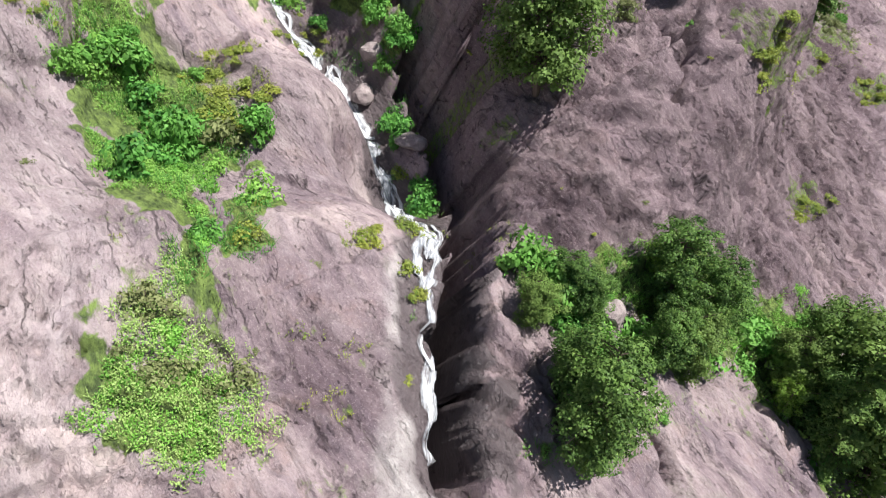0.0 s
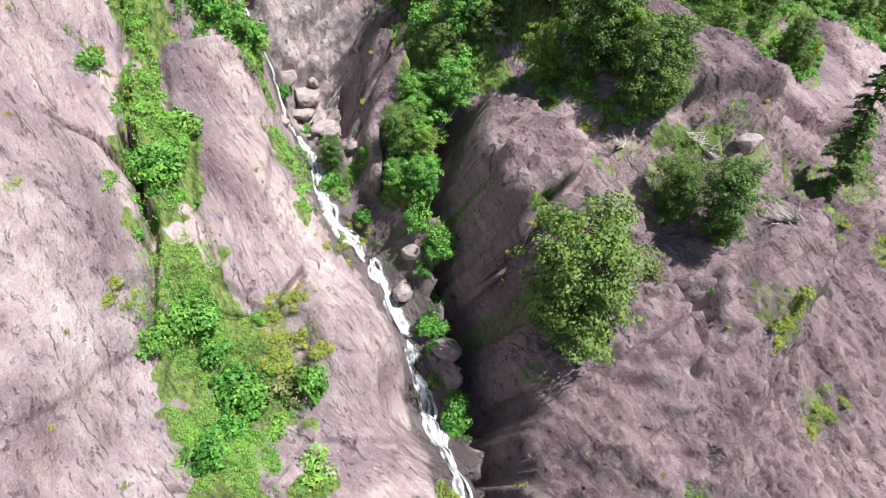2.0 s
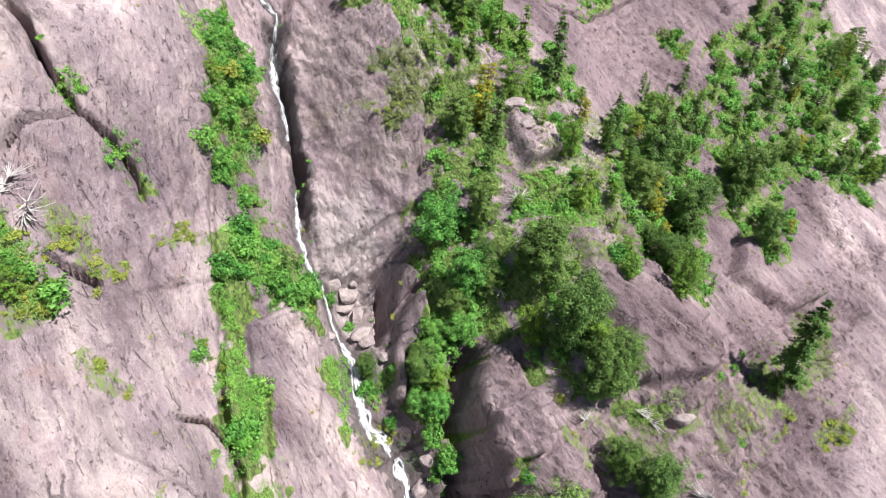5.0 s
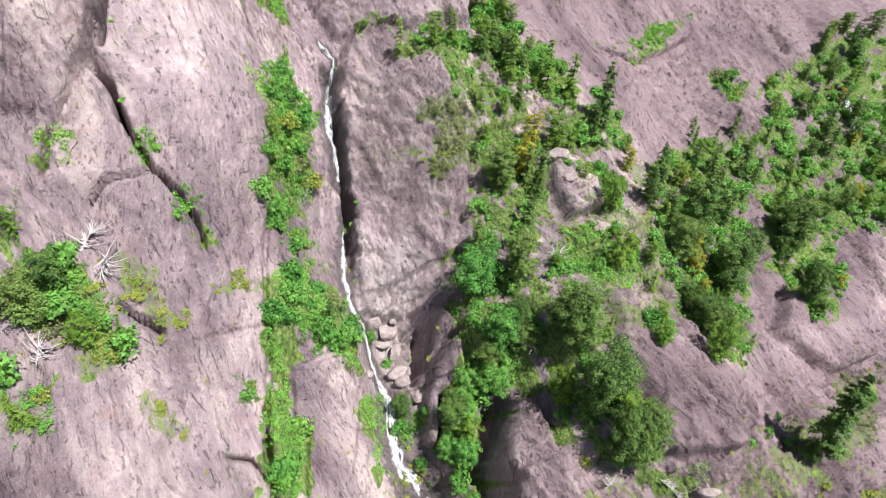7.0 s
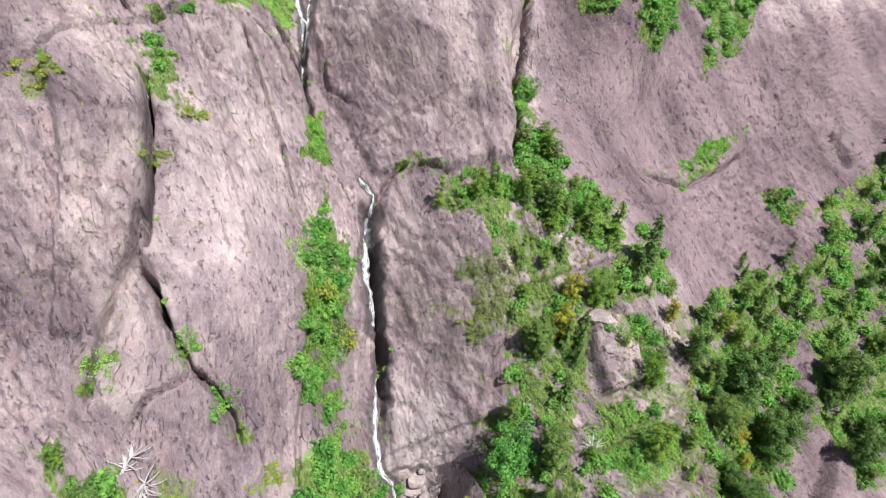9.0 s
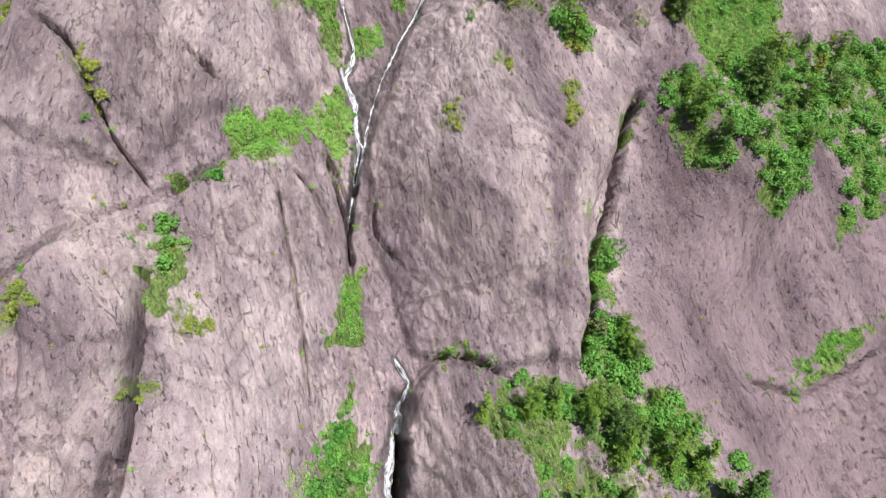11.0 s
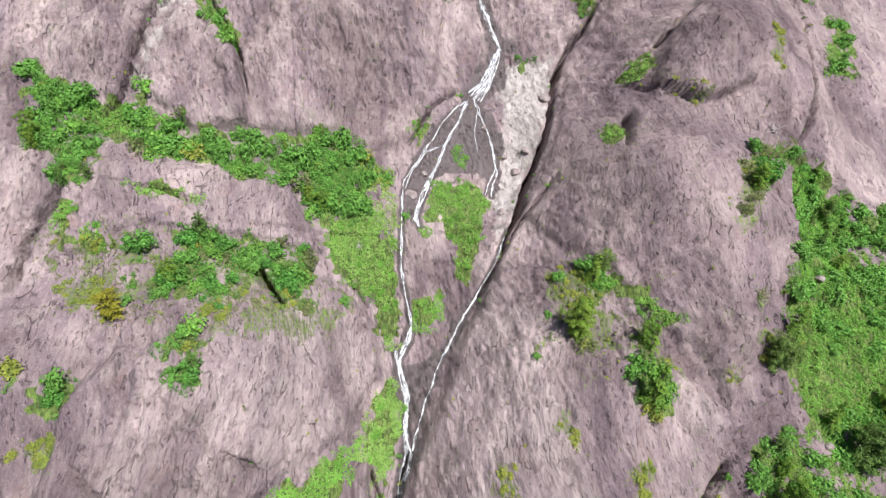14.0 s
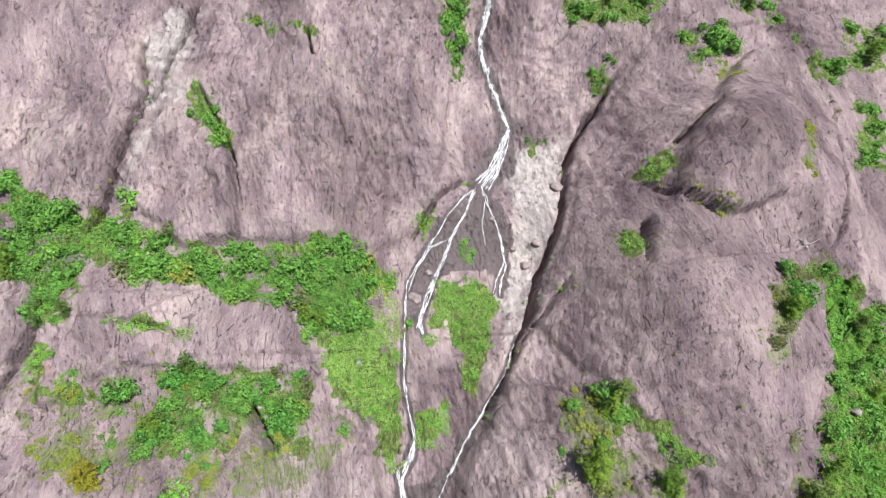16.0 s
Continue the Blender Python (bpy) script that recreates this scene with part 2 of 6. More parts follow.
MEADOWS_a = [
    [(36.3, 27.0), (45.1, 26.3), (50.0, 36.0), (37.0, 37.8), (35.2, 31.2)],
    [(42.0, 51.6), (45.4, 52.8), (47.0, 48.5), (50.1, 49.3), (42.9, 38.2), (37.3, 38.8)],
    [(-20.7, -42.9), (-18.1, -45.9), (-18.5, -48.0), (-20.1, -50.5), (-20.3, -49.5), (-20.8, -47.3), (-21.1, -44.1)],
    [(-23.5, -52.5), (-22.2, -54.0), (-21.4, -54.7), (-21.9, -55.7), (-21.6, -56.9), (-22.0, -57.2), (-24.2, -55.7), (-23.9, -54.4)],
    [(-9.4, -56.9), (-6.8, -58.1), (-4.9, -58.5), (-4.0, -58.5), (-1.1, -61.3), (2.2, -63.9), (8.9, -68.2), (7.1, -69.0), (-3.3, -63.4), (-6.9, -60.4), (-7.7, -59.0)],
    [(-18.7, -36.5), (-16.4, -36.4), (-16.7, -38.9), (-16.3, -40.6), (-16.2, -42.5), (-18.4, -44.3), (-18.0, -46.8), (-20.7, -45.1), (-20.9, -42.9), (-20.1, -40.6)],
]
MEADOWS_b = [
    [(-9.8, -30.5), (-6.8, -30.9), (-8.6, -34.6), (-10.6, -37.0), (-10.5, -34.3)],
    [(4.4, -43.5), (7.2, -44.2), (7.1, -45.7), (4.6, -44.9)],
    [(-15.1, -23.7), (-13.6, -24.2), (-14.7, -28.1), (-14.7, -31.2), (-16.1, -35.2), (-18.8, -33.9)],
    [(-12.6, -18.0), (-10.0, -17.9), (-8.5, -21.9), (-8.8, -27.9), (-10.3, -25.9), (-11.8, -22.9), (-13.4, -24.2), (-15.0, -22.4)],
    [(10.5, -24.0), (14.5, -24.7), (16.3, -28.5), (15.9, -30.5), (9.4, -30.2), (8.2, -27.2)],
    [(34.0, -6.2), (42.3, -3.0), (48.3, -1.2), (41.4, -4.5)],
    [(-19.8, -7.2), (-19.1, -7.8), (-18.9, -10.5), (-19.6, -9.7)],
    [(-24.3, -8.2), (-23.4, -8.2), (-24.1, -10.2), (-24.8, -10.1)],
]
MEADOWS_c = [
    [(-11.1, 25.6), (-5.3, 29.8), (-4.4, 28.6), (-7.9, 23.0), (-11.0, 22.7)],
    [(-2.4, 33.1), (0.9, 36.5), (0.2, 30.4), (-2.3, 27.0)],
    [(-3.1, 13.5), (-1.6, 13.9), (-3.4, 6.8), (-6.3, 6.8), (-4.5, 10.1)],
    [(-8.0, -1.4), (-4.4, -1.3), (-4.1, -4.3), (-5.8, -4.5), (-7.2, -12.1), (-10.9, -10.7), (-9.3, -5.8)],
    [(33.0, -4.6), (41.7, -2.0), (49.8, -1.0), (43.1, -2.6), (35.3, -5.0)],
    [(3.0, 5.1), (4.7, 5.0), (4.9, 3.9), (3.2, 3.9)],
    [(-25.8, 48.2), (-23.8, 48.8), (-23.4, 47.6), (-25.5, 47.7)],
    [(-1.1, 35.6), (0.4, 36.4), (-0.0, 29.8), (-2.4, 25.0), (-3.8, 28.7)],
]
MEADOWS_d = [
    [(-10.6, 26.7), (-6.9, 28.3), (-4.5, 29.7), (-5.1, 27.6), (-7.6, 24.3), (-8.5, 22.6), (-10.8, 23.5)],
    [(2.9, 44.2), (6.1, 44.6), (5.6, 41.3), (2.7, 41.1)],
    [(20.4, 42.9), (22.5, 41.2), (25.7, 37.5), (22.6, 38.9)],
    [(-27.7, 62.7), (-24.4, 64.3), (-20.9, 62.3), (-23.5, 59.1), (-25.9, 60.3)],
    [(-10.0, 60.5), (-3.8, 61.6), (-1.7, 60.7), (-6.0, 59.7)],
    [(-6.3, 51.4), (-2.1, 53.6), (1.1, 50.1), (1.1, 42.5), (-0.3, 39.0), (-2.1, 44.0), (-6.0, 47.3)],
    [(28.4, 66.0), (31.3, 68.1), (30.2, 65.2), (28.7, 64.4)],
]
MEADOWS_e = [
    [(6.5, 57.1), (11.1, 57.3), (12.8, 54.1), (10.4, 49.4), (8.8, 45.0), (8.0, 48.5), (6.7, 53.3), (4.7, 51.1), (5.4, 55.3)],
    [(2.7, 44.0), (6.0, 44.2), (5.0, 40.5), (2.7, 40.7)],
    [(9.0, 61.6), (10.3, 61.6), (10.0, 59.6), (9.0, 60.0)],
    [(4.4, 63.8), (6.8, 65.7), (5.2, 62.4)],
    [(24.4, 58.7), (25.7, 57.8), (24.7, 55.8), (23.7, 56.9)],
    [(-21.6, 53.6), (-19.3, 53.5), (-16.4, 52.1), (-20.0, 52.8)],
    [(-26.4, 50.6), (-25.3, 53.5), (-25.8, 52.2), (-26.7, 49.8)],
    [(42.6, 52.1), (46.3, 51.2), (42.6, 45.3), (38.8, 44.4)],
    [(-4.7, 4.9), (-4.2, 4.9), (-4.7, 2.1), (-5.1, 2.1)],
]
MEADOWS = MEADOWS_a + MEADOWS_b + MEADOWS_c + MEADOWS_d + MEADOWS_e
PALE_GRASS = [
    [(-5.5, 53.7), (-1.8, 58.4), (1.6, 56.2), (1.4, 51.3), (0.1, 44.8), (0.6, 38.7), (-1.6, 43.9), (-4.6, 46.8), (-6.0, 49.5)],
    [(-3.0, 33.0), (-0.6, 36.5), (0.2, 30.4), (-2.3, 26.0), (-3.6, 28.5)],
    [(-23.5, -52.5), (-20.9, -51.0), (-20.4, -54.7), (-20.9, -57.7), (-22.0, -58.2), (-24.2, -55.7)],
    [(-9.5, -1.8), (-5.6, -1.8), (-7.4, -6.0), (-9.9, -6.0)],
]
SHRUBBERY_a = [
    [(-18.2, 49.0), (-13.2, 48.9), (-6.2, 47.9), (-6.9, 45.3), (-7.8, 43.9), (-11.9, 45.5), (-12.6, 43.0), (-14.5, 42.2), (-17.3, 43.1)],
    [(-20.2, 44.7), (-18.1, 44.7), (-17.8, 43.4), (-20.0, 43.4)],
    [(-9.7, 44.1), (-6.7, 43.1), (-6.7, 41.8), (-9.4, 42.0)],
    [(35.2, 52.9), (39.1, 53.3), (44.1, 52.2), (41.6, 51.1), (37.2, 51.5), (35.3, 48.3), (32.8, 47.5)],
    [(-20.4, -40.5), (-19.0, -38.5), (-17.2, -39.0), (-16.3, -40.7), (-15.1, -44.9), (-16.1, -47.0), (-17.5, -46.1), (-19.3, -48.6), (-20.3, -45.4), (-21.0, -43.8)],
    [(-20.6, -50.5), (-19.1, -48.9), (-18.9, -49.5), (-20.4, -52.7), (-21.1, -52.4), (-21.0, -51.2)],
]
SHRUBBERY_b = [
    [(-18.0, -49.1), (-16.7, -49.1), (-18.2, -51.1), (-19.4, -51.3)],
    [(-6.2, -43.5), (-5.6, -43.9), (-5.9, -45.7), (-7.1, -47.2), (-7.3, -46.3)],
    [(-5.6, -38.2), (-4.5, -40.1), (-3.9, -40.6), (-3.7, -41.3), (-4.5, -42.3), (-5.1, -43.3), (-5.7, -42.7), (-5.9, -40.5)],
    [(-8.0, -48.4), (-7.4, -49.7), (-7.9, -51.7), (-8.9, -52.6), (-9.6, -51.8), (-8.9, -50.1)],
    [(-15.0, -55.3), (-14.6, -55.7), (-15.1, -56.2), (-15.5, -55.9)],
    [(-11.7, -56.8), (-10.3, -56.8), (-9.8, -58.1), (-10.9, -58.7), (-12.2, -57.6)],
    [(-9.7, -57.9), (-8.0, -57.8), (-7.7, -59.0), (-9.2, -59.6), (-10.2, -58.6)],
]
SHRUBBERY_c = [
    [(-11.2, -60.3), (-9.1, -60.2), (-9.2, -61.5), (-11.0, -63.3), (-12.5, -62.9), (-14.3, -61.7), (-12.7, -61.2)],
    [(-14.3, -21.0), (-10.5, -17.6), (-13.4, -25.2), (-15.0, -28.4), (-15.2, -29.7), (-14.6, -31.2), (-16.3, -35.8), (-18.6, -36.0), (-18.2, -33.9), (-17.8, -31.1), (-16.6, -28.7), (-15.3, -25.3)],
    [(-11.8, -21.5), (-7.6, -17.1), (-8.4, -21.4), (-7.2, -23.2), (-8.9, -27.3), (-10.6, -26.1), (-12.4, -25.1)],
    [(-17.9, -26.0), (-17.0, -25.8), (-17.2, -27.0), (-18.1, -27.2)],
    [(-5.5, -30.9), (-4.3, -31.8), (-5.0, -34.1), (-6.4, -35.1), (-7.0, -33.5)],
    [(-5.0, -37.2), (-3.8, -39.3), (-4.7, -42.3), (-5.8, -43.7), (-5.7, -42.6), (-5.0, -40.2)],
]
SHRUBBERY_d = [
    [(-6.4, -44.0), (-5.6, -44.4), (-6.9, -47.0), (-7.2, -46.3)],
    [(-8.1, -48.7), (-7.7, -50.1), (-7.9, -51.7), (-9.4, -52.0), (-9.5, -50.9)],
    [(-2.6, -43.1), (-2.1, -43.6), (-2.6, -44.7), (-3.0, -44.4)],
    [(-7.7, -0.7), (-5.8, 1.0), (-3.2, -1.8), (-6.5, -7.4), (-6.7, -9.8), (-8.2, -13.8), (-9.1, -18.5), (-11.8, -14.1), (-10.1, -8.2)],
    [(-10.7, -20.3), (-9.4, -22.5), (-8.4, -26.2), (-9.4, -27.8), (-10.6, -25.3), (-11.8, -23.4)],
    [(20.0, -18.2), (22.4, -19.3), (17.1, -25.0), (15.8, -23.7)],
    [(14.6, -25.4), (16.3, -26.1), (13.5, -29.3), (9.4, -28.3)],
    [(11.1, -34.4), (15.0, -35.2), (11.6, -36.3), (9.9, -35.6)],
]
SHRUBBERY_e = [
    [(48.3, -9.8), (52.1, -11.5), (52.6, -13.9), (47.6, -11.8)],
    [(-27.8, -12.4), (-26.8, -14.7), (-24.6, -16.3), (-23.7, -19.1), (-24.3, -22.3), (-25.8, -23.1), (-26.2, -20.5), (-27.8, -18.9), (-29.3, -18.4)],
    [(-29.9, -20.6), (-28.7, -22.7), (-28.0, -24.0), (-29.3, -25.3), (-30.7, -24.5)],
    [(-18.2, -11.5), (-16.9, -12.6), (-17.0, -15.4), (-17.8, -14.5)],
    [(-18.0, -26.0), (-17.1, -26.3), (-17.4, -27.4), (-18.2, -27.2)],
    [(-15.0, 20.2), (-12.7, 22.4), (-11.4, 21.9), (-11.7, 19.8)],
    [(-17.5, 16.6), (-15.5, 16.5), (-14.8, 13.6), (-15.0, 11.2), (-16.1, 9.8), (-16.9, 11.9), (-17.0, 14.2)],
]
SHRUBBERY_f = [
    [(21.5, 13.7), (23.6, 10.8), (20.5, 8.6), (19.8, 2.6), (18.1, -0.5), (14.3, 0.2), (17.9, 8.3)],
    [(26.7, 24.2), (26.5, 22.4), (24.5, 20.0), (24.2, 21.1)],
    [(47.0, -10.0), (52.5, -10.0), (50.1, -14.5), (47.4, -12.6)],
    [(5.7, 3.3), (6.9, 2.8), (6.5, 1.5)],
    [(-21.5, 48.9), (-19.7, 49.1), (-19.2, 47.2), (-20.8, 46.8)],
    [(-17.8, 47.1), (-15.9, 49.1), (-12.3, 46.9), (-7.2, 46.5), (-7.2, 44.6), (-10.9, 45.3), (-15.2, 43.4), (-17.4, 44.2)],
    [(-18.6, 38.9), (-16.4, 40.6), (-14.4, 38.6), (-14.4, 34.9), (-15.9, 35.8)],
    [(-26.2, 36.5), (-24.7, 36.8), (-23.4, 36.3), (-24.4, 34.4), (-25.7, 35.1)],
]
SHRUBBERY_g = [
    [(-27.8, 37.9), (-26.9, 38.1), (-26.7, 36.5), (-27.4, 36.5)],
    [(-13.3, 21.4), (-12.0, 22.3), (-11.2, 21.1), (-12.5, 20.0)],
    [(18.7, 44.2), (20.5, 43.9), (20.7, 41.0), (19.1, 40.4)],
    [(21.7, 36.2), (23.1, 36.6), (23.8, 32.6), (23.1, 30.0), (20.8, 29.3), (20.0, 32.8)],
    [(24.4, 21.7), (27.4, 24.6), (25.8, 21.5), (24.6, 19.8)],
    [(-33.2, 68.6), (-30.1, 66.1), (-26.6, 63.8), (-26.8, 59.2), (-24.5, 56.9), (-25.0, 53.9), (-27.1, 53.4), (-28.2, 57.1), (-30.8, 58.0)],
    [(-24.0, 65.3), (-22.3, 65.0), (-22.2, 63.6), (-23.7, 63.9)],
    [(-23.0, 60.8), (-20.3, 62.0), (-13.7, 59.3), (-8.6, 58.9), (-8.1, 55.1), (-13.6, 55.3), (-16.2, 56.6), (-21.9, 57.9)],
]
SHRUBBERY_h = [
    [(-8.6, 58.9), (-3.9, 61.0), (-1.2, 58.9), (-2.1, 53.6), (-6.3, 51.9), (-7.9, 54.6)],
    [(-17.9, 79.5), (-15.7, 76.1), (-14.0, 72.9), (-14.5, 70.3), (-17.2, 74.4)],
    [(-12.0, 86.0), (-8.5, 85.6), (-5.6, 84.3), (-9.7, 84.0)],
    [(9.6, 90.8), (13.3, 92.5), (12.2, 85.2), (10.8, 80.5)],
    [(19.0, 74.2), (21.2, 74.3), (19.5, 72.1)],
    [(28.9, 84.0), (31.5, 84.4), (29.3, 80.0), (28.1, 80.4)],
    [(38.8, 84.0), (44.3, 85.0), (44.3, 81.0), (39.4, 79.1)],
    [(53.0, 84.2), (57.6, 77.6), (55.3, 75.9), (53.3, 80.8)],
    [(-21.3, 48.2), (-19.5, 48.5), (-19.0, 46.9), (-20.6, 46.7)],
]
SHRUBBERY = SHRUBBERY_a + SHRUBBERY_b + SHRUBBERY_c + SHRUBBERY_d + SHRUBBERY_e + SHRUBBERY_f + SHRUBBERY_g + SHRUBBERY_h
# the unbroken belt of shrubs below the upper slab, and the thicket at its end
BELT = [
    [(-23.9, 63.8), (-20.9, 62.5), (-17.8, 60.4), (-11.7, 59.9), (-8.2, 60.5), (-2.8, 60.1), (1.1, 58.0), (-1.9, 56.7), (-2.1, 52.5), (-5.9, 50.5), (-8.2, 54.7), (-13.6, 55.3), (-17.0, 57.0), (-21.2, 58.2), (-22.8, 57.7)],
    [(-32.5, 66.3), (-28.7, 65.8), (-24.2, 60.1), (-25.2, 57.1), (-27.6, 53.7), (-28.7, 57.4), (-30.8, 58.5)],
]
WOODS_a = [
    [(-7.9, -60.4), (-5.3, -60.8), (-2.5, -63.0), (-4.1, -64.0), (-7.0, -62.6), (-9.1, -61.6)],
    [(-1.8, -63.4), (8.2, -68.5), (-0.5, -72.0), (-4.1, -69.5), (-3.0, -66.7), (-4.0, -64.3)],
    [(1.5, -23.8), (3.2, -25.5), (3.2, -28.5), (2.8, -31.8), (2.4, -35.6), (1.4, -34.9), (-0.1, -35.3), (-3.5, -38.8), (-4.9, -37.3), (-3.2, -32.8), (-1.6, -32.1), (0.3, -27.7)],
]
WOODS_b = [
    [(9.5, 0.5), (9.1, -3.2), (14.7, -3.2), (10.7, -9.1), (6.3, -17.0), (4.0, -19.8), (1.3, -23.5), (0.4, -27.7), (-1.6, -31.9), (-4.0, -34.9), (-5.6, -40.3), (-4.0, -40.6), (-1.4, -36.9), (0.9, -34.9), (3.2, -34.9), (4.3, -30.9), (8.0, -24.9), (10.1, -23.8), (12.0, -19.6), (15.4, -13.8), (15.8, -9.6), (13.0, -7.4), (13.4, -2.5)],
    [(8.2, -25.7), (7.9, -29.7), (7.1, -32.5), (6.4, -35.8), (6.5, -38.1), (4.9, -41.6), (2.5, -42.4), (1.7, -40.0), (1.4, -38.6), (3.8, -34.3), (4.0, -30.7)],
    [(16.7, 3.9), (20.2, 3.9), (19.4, -3.3), (24.8, -6.9), (23.6, -11.7), (20.1, -9.8), (15.8, -5.3), (14.3, -2.4)],
]
WOODS_c = [
    [(53.3, -14.3), (63.9, -11.6), (75.1, -9.7), (88.0, -10.0), (92.0, -26.0), (64.0, -43.0), (58.6, -38.0), (61.0, -30.0), (66.0, -26.0), (62.0, -22.0)],
    [(16.8, -14.0), (21.3, -12.5), (26.5, -10.1), (28.7, -12.6), (26.9, -17.7), (21.3, -16.2)],
    [(28.6, -19.4), (40.1, -17.7), (48.6, -19.4), (58.1, -16.8), (62.1, -21.1), (63.2, -24.6), (74.8, -22.7), (59.9, -36.7), (52.0, -34.9), (48.0, -38.4), (40.6, -43.1), (36.9, -41.2), (39.2, -36.3), (36.8, -34.8), (44.0, -27.5), (41.2, -26.3), (33.8, -33.9), (28.5, -40.7), (24.5, -42.2), (19.5, -38.9), (18.4, -35.8), (19.6, -32.3), (17.4, -27.7), (25.2, -22.7)],
    [(76.5, -8.4), (81.2, -10.2), (75.1, -15.7), (72.2, -14.1)],
]
WOODS_d = [
    [(29.9, 26.3), (48.5, 30.2), (80.7, 31.6), (72.5, 20.3), (66.7, 19.9), (58.5, 12.3), (54.0, 9.7), (46.1, 7.1), (52.4, 15.2), (48.5, 19.1), (39.4, 11.1), (37.8, 10.8), (35.8, 14.9), (35.7, 19.4), (33.1, 15.5), (31.1, 17.5), (28.4, 21.9)],
    [(6.4, 1.3), (8.7, 1.0), (13.8, -0.8), (17.6, -1.0), (22.4, -3.6), (24.0, -8.3), (22.6, -10.4), (17.8, -7.9), (14.8, -7.2), (12.4, -4.8), (10.0, -8.1), (7.0, -7.7), (6.7, -3.5), (5.0, -2.0)],
    [(41.2, 49.6), (46.7, 52.7), (47.4, 49.3), (55.2, 47.3), (48.4, 33.6), (43.3, 32.7), (40.1, 33.4), (37.7, 35.0), (35.0, 36.0), (38.5, 42.7)],
]
WOODS_e = [
    [(24.9, 92.8), (38.7, 91.1), (36.3, 87.8), (31.1, 88.3), (25.5, 89.6)],
    [(60.5, 85.1), (65.8, 84.2), (63.4, 78.3), (58.8, 78.4)],
    [(57.5, 73.6), (60.8, 72.0), (57.3, 64.5), (53.1, 64.3)],
    [(45.3, 88.7), (48.5, 89.5), (52.1, 85.9), (49.5, 85.1)],
]
WOODS = WOODS_a + WOODS_b + WOODS_c + WOODS_d + WOODS_e
HEATH_a = [
    [(-11.9, 42.6), (-10.1, 42.1), (-9.8, 40.5), (-10.2, 39.1), (-11.3, 39.8)],
    [(-14.4, 42.0), (-12.9, 41.5), (-12.7, 39.6), (-14.3, 39.9)],
    [(-25.4, 44.0), (-23.0, 45.0), (-22.8, 44.2), (-24.4, 42.7)],
    [(-25.8, 47.9), (-23.7, 48.7), (-23.4, 47.9), (-25.5, 47.1)],
    [(-15.8, -41.2), (-14.3, -41.2), (-13.8, -42.7), (-14.9, -44.8), (-16.3, -43.5)],
    [(-22.1, -50.4), (-21.5, -50.4), (-21.5, -51.2), (-22.0, -51.4)],
    [(-19.7, -56.1), (-18.6, -56.4), (-17.9, -57.3), (-18.4, -57.9), (-19.2, -58.3), (-19.9, -57.7), (-19.9, -56.8)],
    [(-15.7, -52.0), (-15.1, -52.4), (-15.7, -52.8)],
    [(-17.6, -55.4), (-17.2, -55.5), (-17.7, -56.2), (-18.0, -56.0)],
    [(-18.7, -55.0), (-18.5, -55.2), (-18.9, -55.7)],
]
HEATH_b = [
    [(-8.9, -52.5), (-8.8, -53.3), (-11.2, -55.5), (-12.5, -55.3), (-12.3, -54.4)],
    [(-12.7, -52.7), (-12.7, -53.1), (-14.7, -55.3), (-14.7, -54.8)],
    [(-5.7, -48.8), (-5.6, -49.5), (-6.0, -50.1), (-6.0, -49.5)],
    [(-0.1, -62.9), (2.2, -63.9), (1.4, -64.4), (-0.7, -63.4)],
    [(1.9, -52.1), (2.9, -52.4), (4.0, -53.8), (25.1, -54.3), (20.6, -54.9), (3.6, -54.3)],
    [(26.8, -56.8), (34.5, -57.8), (30.7, -59.2), (26.2, -57.8)],
    [(-15.6, -41.0), (-13.5, -41.3), (-14.6, -44.1), (-16.5, -45.0), (-17.1, -43.2)],
    [(-22.5, -33.4), (-21.6, -33.4), (-22.1, -34.1), (-22.6, -34.0)],
    [(-20.7, -38.2), (-20.2, -38.4), (-20.6, -38.9)],
    [(-6.7, -35.4), (-5.5, -36.7), (-5.8, -38.1), (-6.9, -37.3)],
]
HEATH_c = [
    [(-10.3, -37.4), (-8.4, -37.5), (-8.5, -39.0), (-10.0, -38.9)],
    [(-4.9, -46.8), (-4.4, -47.0), (-4.7, -47.9), (-5.3, -47.5)],
    [(-6.1, -49.4), (-5.6, -49.7), (-6.1, -50.5)],
    [(2.1, -53.1), (4.3, -54.1), (9.9, -57.5), (2.2, -54.2)],
    [(9.1, -59.5), (12.6, -61.8), (7.8, -61.9), (7.1, -60.8)],
    [(15.5, -29.8), (18.1, -31.0), (16.7, -32.2)],
    [(-26.2, -18.1), (-24.0, -17.6), (-24.0, -20.6), (-24.7, -22.9), (-26.4, -22.6)],
    [(-22.7, -16.2), (-21.7, -17.4), (-20.1, -20.7), (-21.1, -21.8), (-22.8, -19.6)],
    [(-23.5, -25.5), (-22.7, -26.2), (-22.2, -27.9), (-23.1, -27.5)],
    [(2.9, -16.2), (3.8, -16.8), (3.3, -17.8)],
    [(2.4, -10.9), (5.2, -13.6), (4.2, -14.6), (2.2, -12.1)],
]
